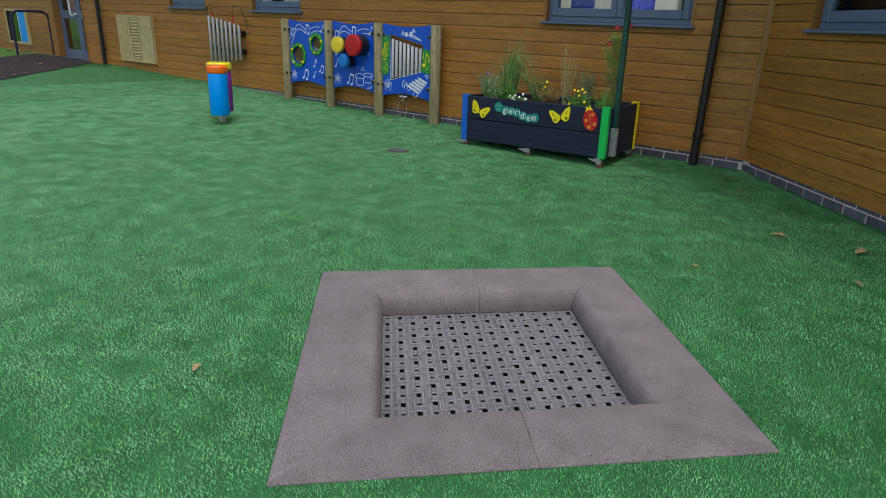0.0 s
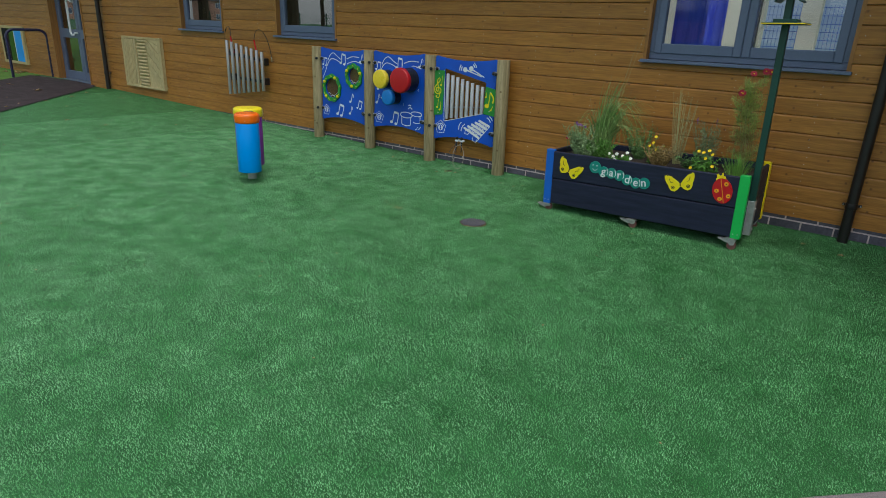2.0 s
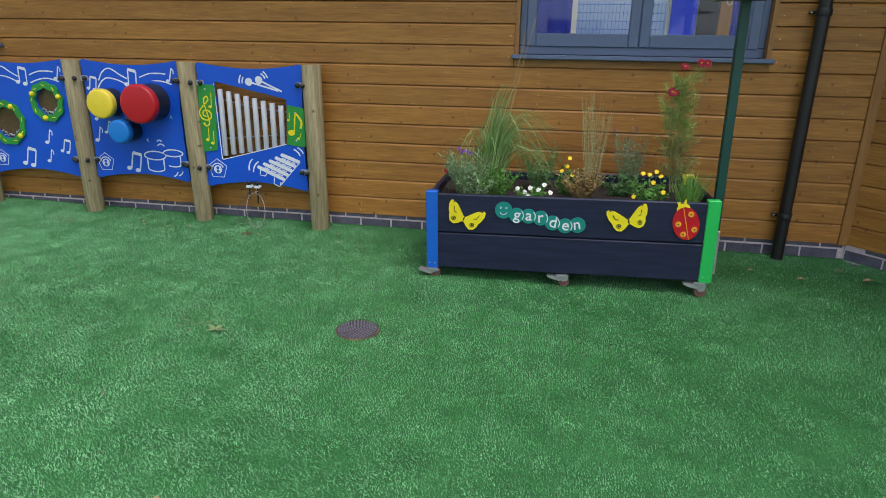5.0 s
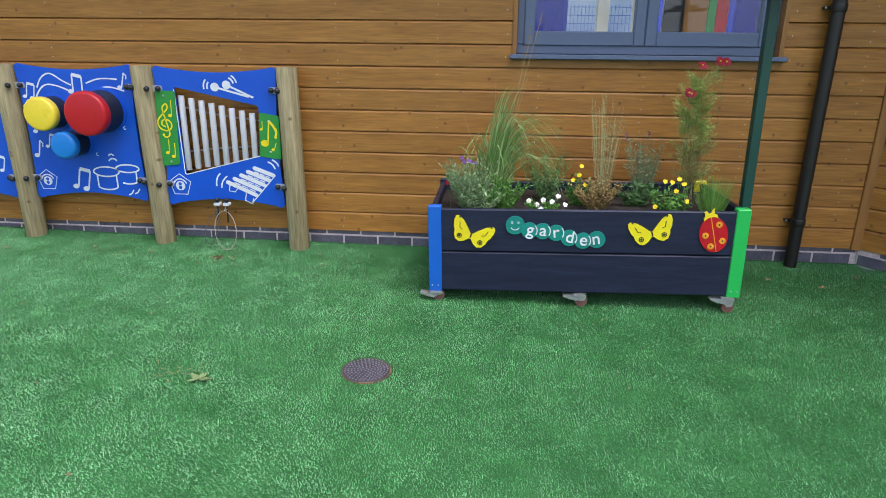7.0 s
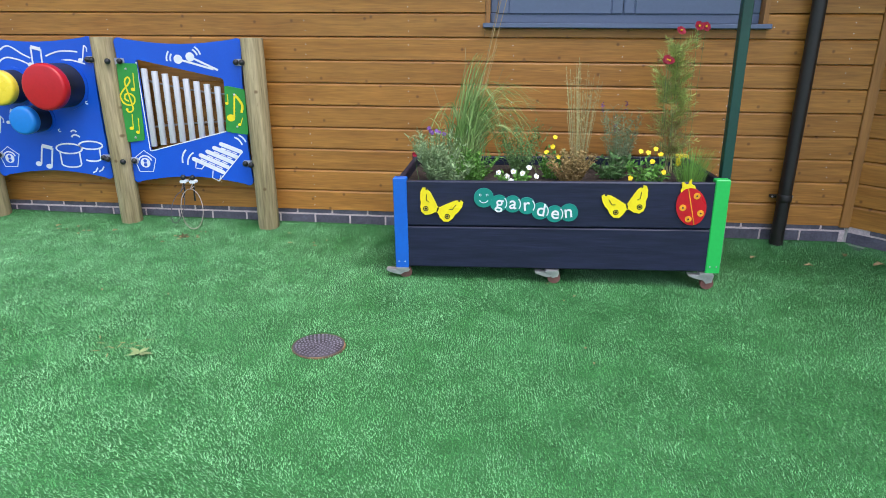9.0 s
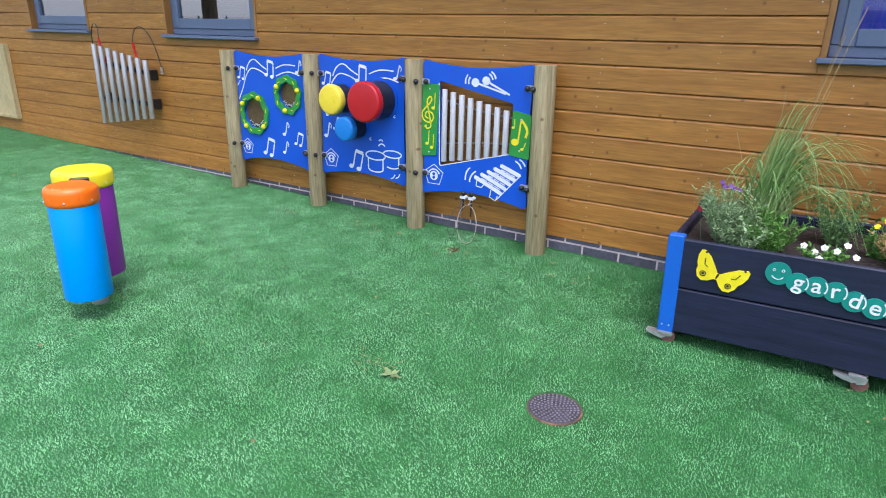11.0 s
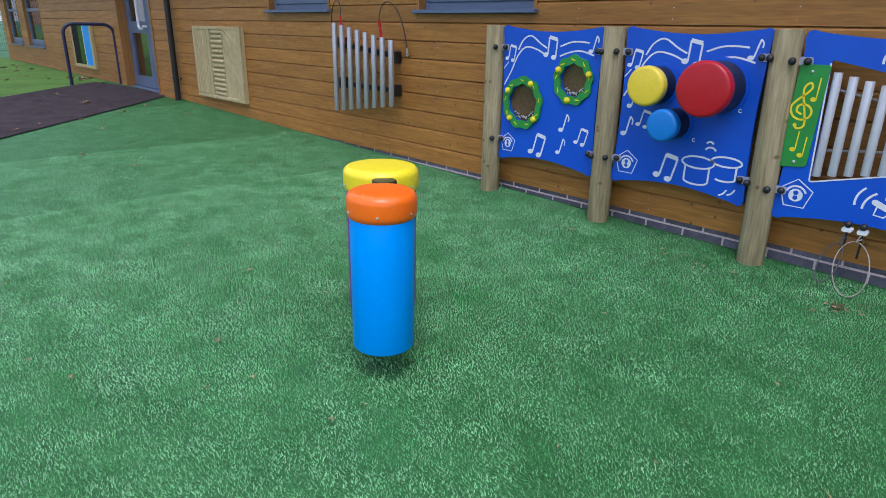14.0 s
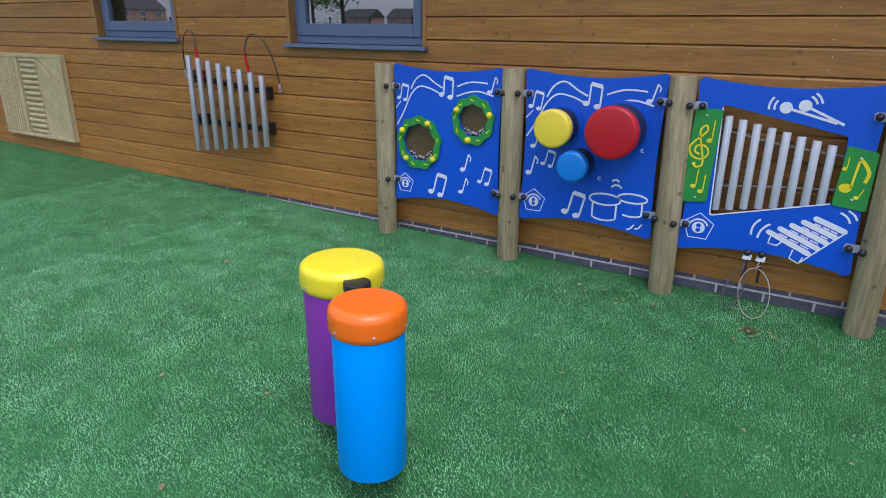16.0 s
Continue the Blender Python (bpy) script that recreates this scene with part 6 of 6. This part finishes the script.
for x, y, s in ((-0.965, 4.51, 0.10), (-0.528, 4.52, 0.11), (-0.497, 3.93, 0.06), (-1.36, 5.3, 0.05), (-1.62, 6.0, 0.07), (-1.72, 6.15, 0.05), (-1.45, 5.55, 0.05), (-2.0, 5.95, 0.05), (-2.25, 6.05, 0.045), (-1.2, 3.6, 0.045),
                (-6.35, 6.1, 0.035), (-5.95, 6.05, 0.04), (-5.55, 5.87, 0.03), (-7.37, 4.27, 0.03), (-8.15, 5.25, 0.045), (-6.2, 3.92, 0.025), (-6.84, 3.88, 0.03),
                (-2.2, 1.35, 0.05), (-13.0, 5.8, 0.10), (-12.6, 5.4, 0.09), (-11.6, 4.9, 0.07), (-10.4, 4.4, 0.07), (-9.4, 5.3, 0.05), (-9.8, 4.6, 0.05), (-12.2, 4.5, 0.06), (-13.6, 5.3, 0.12), (-14.6, 5.2, 0.09)):
    dry_leaf(x, y, s, rng.uniform(0, 6.28))
for k in range(70):
    dry_leaf(rng.uniform(-24, -17.0), rng.uniform(2.5, 6.1), rng.uniform(0.05, 0.14), rng.uniform(0, 6.28), "yellow-brown autumn leaf on the far lawn")
for k in range(14):
    dry_leaf(rng.uniform(-15.9, -11.5), rng.uniform(4.2, 6.0), rng.uniform(0.03, 0.06), rng.uniform(0, 6.28), "small dry leaf on the dark path")
for k in range(12):
    dry_leaf(-16.8 + rng.uniform(-0.35, 0.35), 6.1 + rng.uniform(-0.15, 0.12), rng.uniform(0.10, 0.15), rng.uniform(0, 6.28), "orange leaf in a small drift by the wall")
for cx, n in ((-5.55, 9), (-6.25, 6), (-6.95, 8), (-4.75, 5)):
    for _ in range(n):
        dry_leaf(cx + rng.gauss(0, 0.10), 6.02 + rng.gauss(0, 0.07), rng.uniform(0.014, 0.03), rng.uniform(0, 6.28), "dry leaf scrap by the music panel posts")
for k in range(100):
    x, y = rng.uniform(-10, -1.2) if k % 3 == 0 else rng.uniform(-10, -4.5), rng.uniform(1.2, 6.0)
    if abs(x + 1.545) + abs(y - 2.23) > 1.2:
        dry_leaf(x, y, rng.uniform(0.010, 0.022), rng.uniform(0, 6.28), "tiny dry leaf scrap on the turf")


def weed(x, y, n, s, material, label, slim=0.26):
    ob = thing("weed", label, "weed", "turf weeds", m=Matrix.Translation((x, y, float(gz(x, y)))))
    q = Quads()
    for k in range(n):
        a = rng.uniform(0, 6.28)
        d = Vector((math.cos(a), math.sin(a), rng.uniform(0.05, 0.3) if slim > 0.1 else rng.uniform(0.0, 0.08))).normalized()
        q.leaf(Vector((0, 0, 0.01)) if slim > 0.1 else Vector((rng.gauss(0, 0.05), rng.gauss(0, 0.03), 0.012)), d, Vector((-math.sin(a), math.cos(a), 0)), s * rng.uniform(0.6, 1.1), s * slim)
    tagged(q.make("foliage", material, ob), kind="stuff")


weed(-4.93, 4.59, 9, 0.055, foliage("wilting_leaf", (0.26, 0.30, 0.14), (0.16, 0.24, 0.09)), "pale green compound leaf lying on the turf", 0.34)
weed(-10.05, 6.22, 22, 0.085, F_DARK, "flattened dark weed at the foot of the wall")
weed(-10.3, 6.16, 16, 0.075, F_DARK, "flattened dark weed at the foot of the wall")
weed(-5.5, 6.0, 30, 0.055, foliage("dry_weed", (0.10, 0.085, 0.035), (0.06, 0.07, 0.025)), "dry dark weed tuft by the panel post", 0.16)
weed(-5.03, 4.63, 12, 0.05, F_STRAW, "dry straw wisps lying on turf", 0.08)

# ---- turf fibres ----
r = np.random.default_rng(7)


def mottle(x, y, cell):
    """Smooth uneven patches of about the given size, between -1 and 1."""
    g = r.uniform(-1, 1, (140, 140))
    u, v = x / cell % 139, y / cell % 139
    i, j = u.astype(int), v.astype(int)
    u, v = u - i, v - j
    u, v = u * u * (3 - 2 * u), v * v * (3 - 2 * v)
    return (g[i, j] * (1 - u) + g[i + 1, j] * u) * (1 - v) + (g[i, j + 1] * (1 - u) + g[i + 1, j + 1] * u) * v


pile = 2200000
px = np.interp(r.random(pile), [0, 0.03, 0.10, 0.22, 1], [-13.0, -10.5, -8.9, -7.6, 0.3])          # the pile thins out to the plain sheet far off
py = r.uniform(0.55, 6.34, pile)
ca, sa = math.cos(radians(TROT)), math.sin(radians(TROT))
ux, uy = (px - TC[0]) / 0.965, (py - TC[1]) / 1.025
lx, ly = ux * ca + uy * sa, -ux * sa + uy * ca
on_path = (px < -9.6) & (py < 6.5 - (px + 14.02) * 0.995) & (py > 6.1 - (px + 16.1) * 1.024) & (py > 1.0)
keep = (np.maximum(abs(lx), abs(ly)) > TS / 2 + 0.003) & (np.hypot(px + 4.312, py - 4.77) > 0.107) & (py < np.where(px < -1.63, 6.35, 6.35 - (px + 1.63) * 1.19)) & ~on_path
px, py = px[keep], py[keep]
nb = len(px)
bx, by = px + 0.05 * mottle(px, py, 0.09), py + 0.05 * mottle(px, py, 0.09)
sway = 0.7 * mottle(bx * 0.8 + by * 0.3, by * 1.2, 0.42) + 0.65 * mottle(bx, by * 1.15, 0.16)
pitch = 0.0092
ti, tj = np.floor(px / pitch).astype(np.int64), np.floor(py / pitch).astype(np.int64)
tuft = (ti * 73856093 ^ tj * 19349663) & 0xFFFF          # fibres stand in stitched tufts
tx, ty, turn_of = r.uniform(-0.32, 0.32, 65536), r.uniform(-0.32, 0.32, 65536), r.normal(0, 0.55, 65536)
px, py = (ti + 0.5 + tx[tuft]) * pitch + r.normal(0, 0.0011, nb), (tj + 0.5 + ty[tuft]) * pitch + r.normal(0, 0.0011, nb)
lean = 3.3 + 0.8 * sway + turn_of[tuft] + r.normal(0, 0.85, nb)
hgt, wid = r.uniform(0.005, 0.009, nb), r.uniform(0.0009, 0.0017, nb)
tilt = np.clip(r.uniform(0.3, 1.3, nb) + 0.4 * sway, 0.1, 2.2)
face = lean + math.pi / 2 + r.normal(0, 0.6, nb)
d_main, d_bay = np.where((px > -13.3) & (px < -1.6), 6.36 - py, 9.0), np.where(px > -1.75, (-1.63 - px) * 0.749 + (6.36 - py) * 0.663, 9.0)
gzz = gz(px, py) + 0.032 * np.clip(1 - np.minimum(d_main, d_bay) / 0.3, 0, 1)
co = np.empty((nb, 3, 3), np.float32)
for k, s in ((0, -1), (1, 1)):
    co[:, k, 0], co[:, k, 1], co[:, k, 2] = px + s * wid * np.cos(face), py + s * wid * np.sin(face), gzz - 0.001
co[:, 2, 0], co[:, 2, 1], co[:, 2, 2] = px + np.cos(lean) * tilt * hgt, py + np.sin(lean) * tilt * hgt, gzz + hgt
me = bpy.data.meshes.new("turf_fibre")
me.vertices.add(nb * 3)
me.vertices.foreach_set("co", co.ravel())
me.loops.add(nb * 3)
me.loops.foreach_set("vertex_index", np.arange(nb * 3, dtype=np.int32))
me.polygons.add(nb)
me.polygons.foreach_set("loop_start", np.arange(0, nb * 3, 3, dtype=np.int32))
me.update(calc_edges=True)
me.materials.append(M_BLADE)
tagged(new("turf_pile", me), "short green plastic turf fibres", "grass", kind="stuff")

# pieces of the walls
cladding(w_main, -23.72, -1.672, main_open, 5)
cladding(w_bay, 0.002, 3.2, bay_open, 6)
plinth(w_main, -23.70, -1.63, gaps=((-15.40, -14.05),))
plinth(w_bay, 0.01, 3.2, shift=0.0)
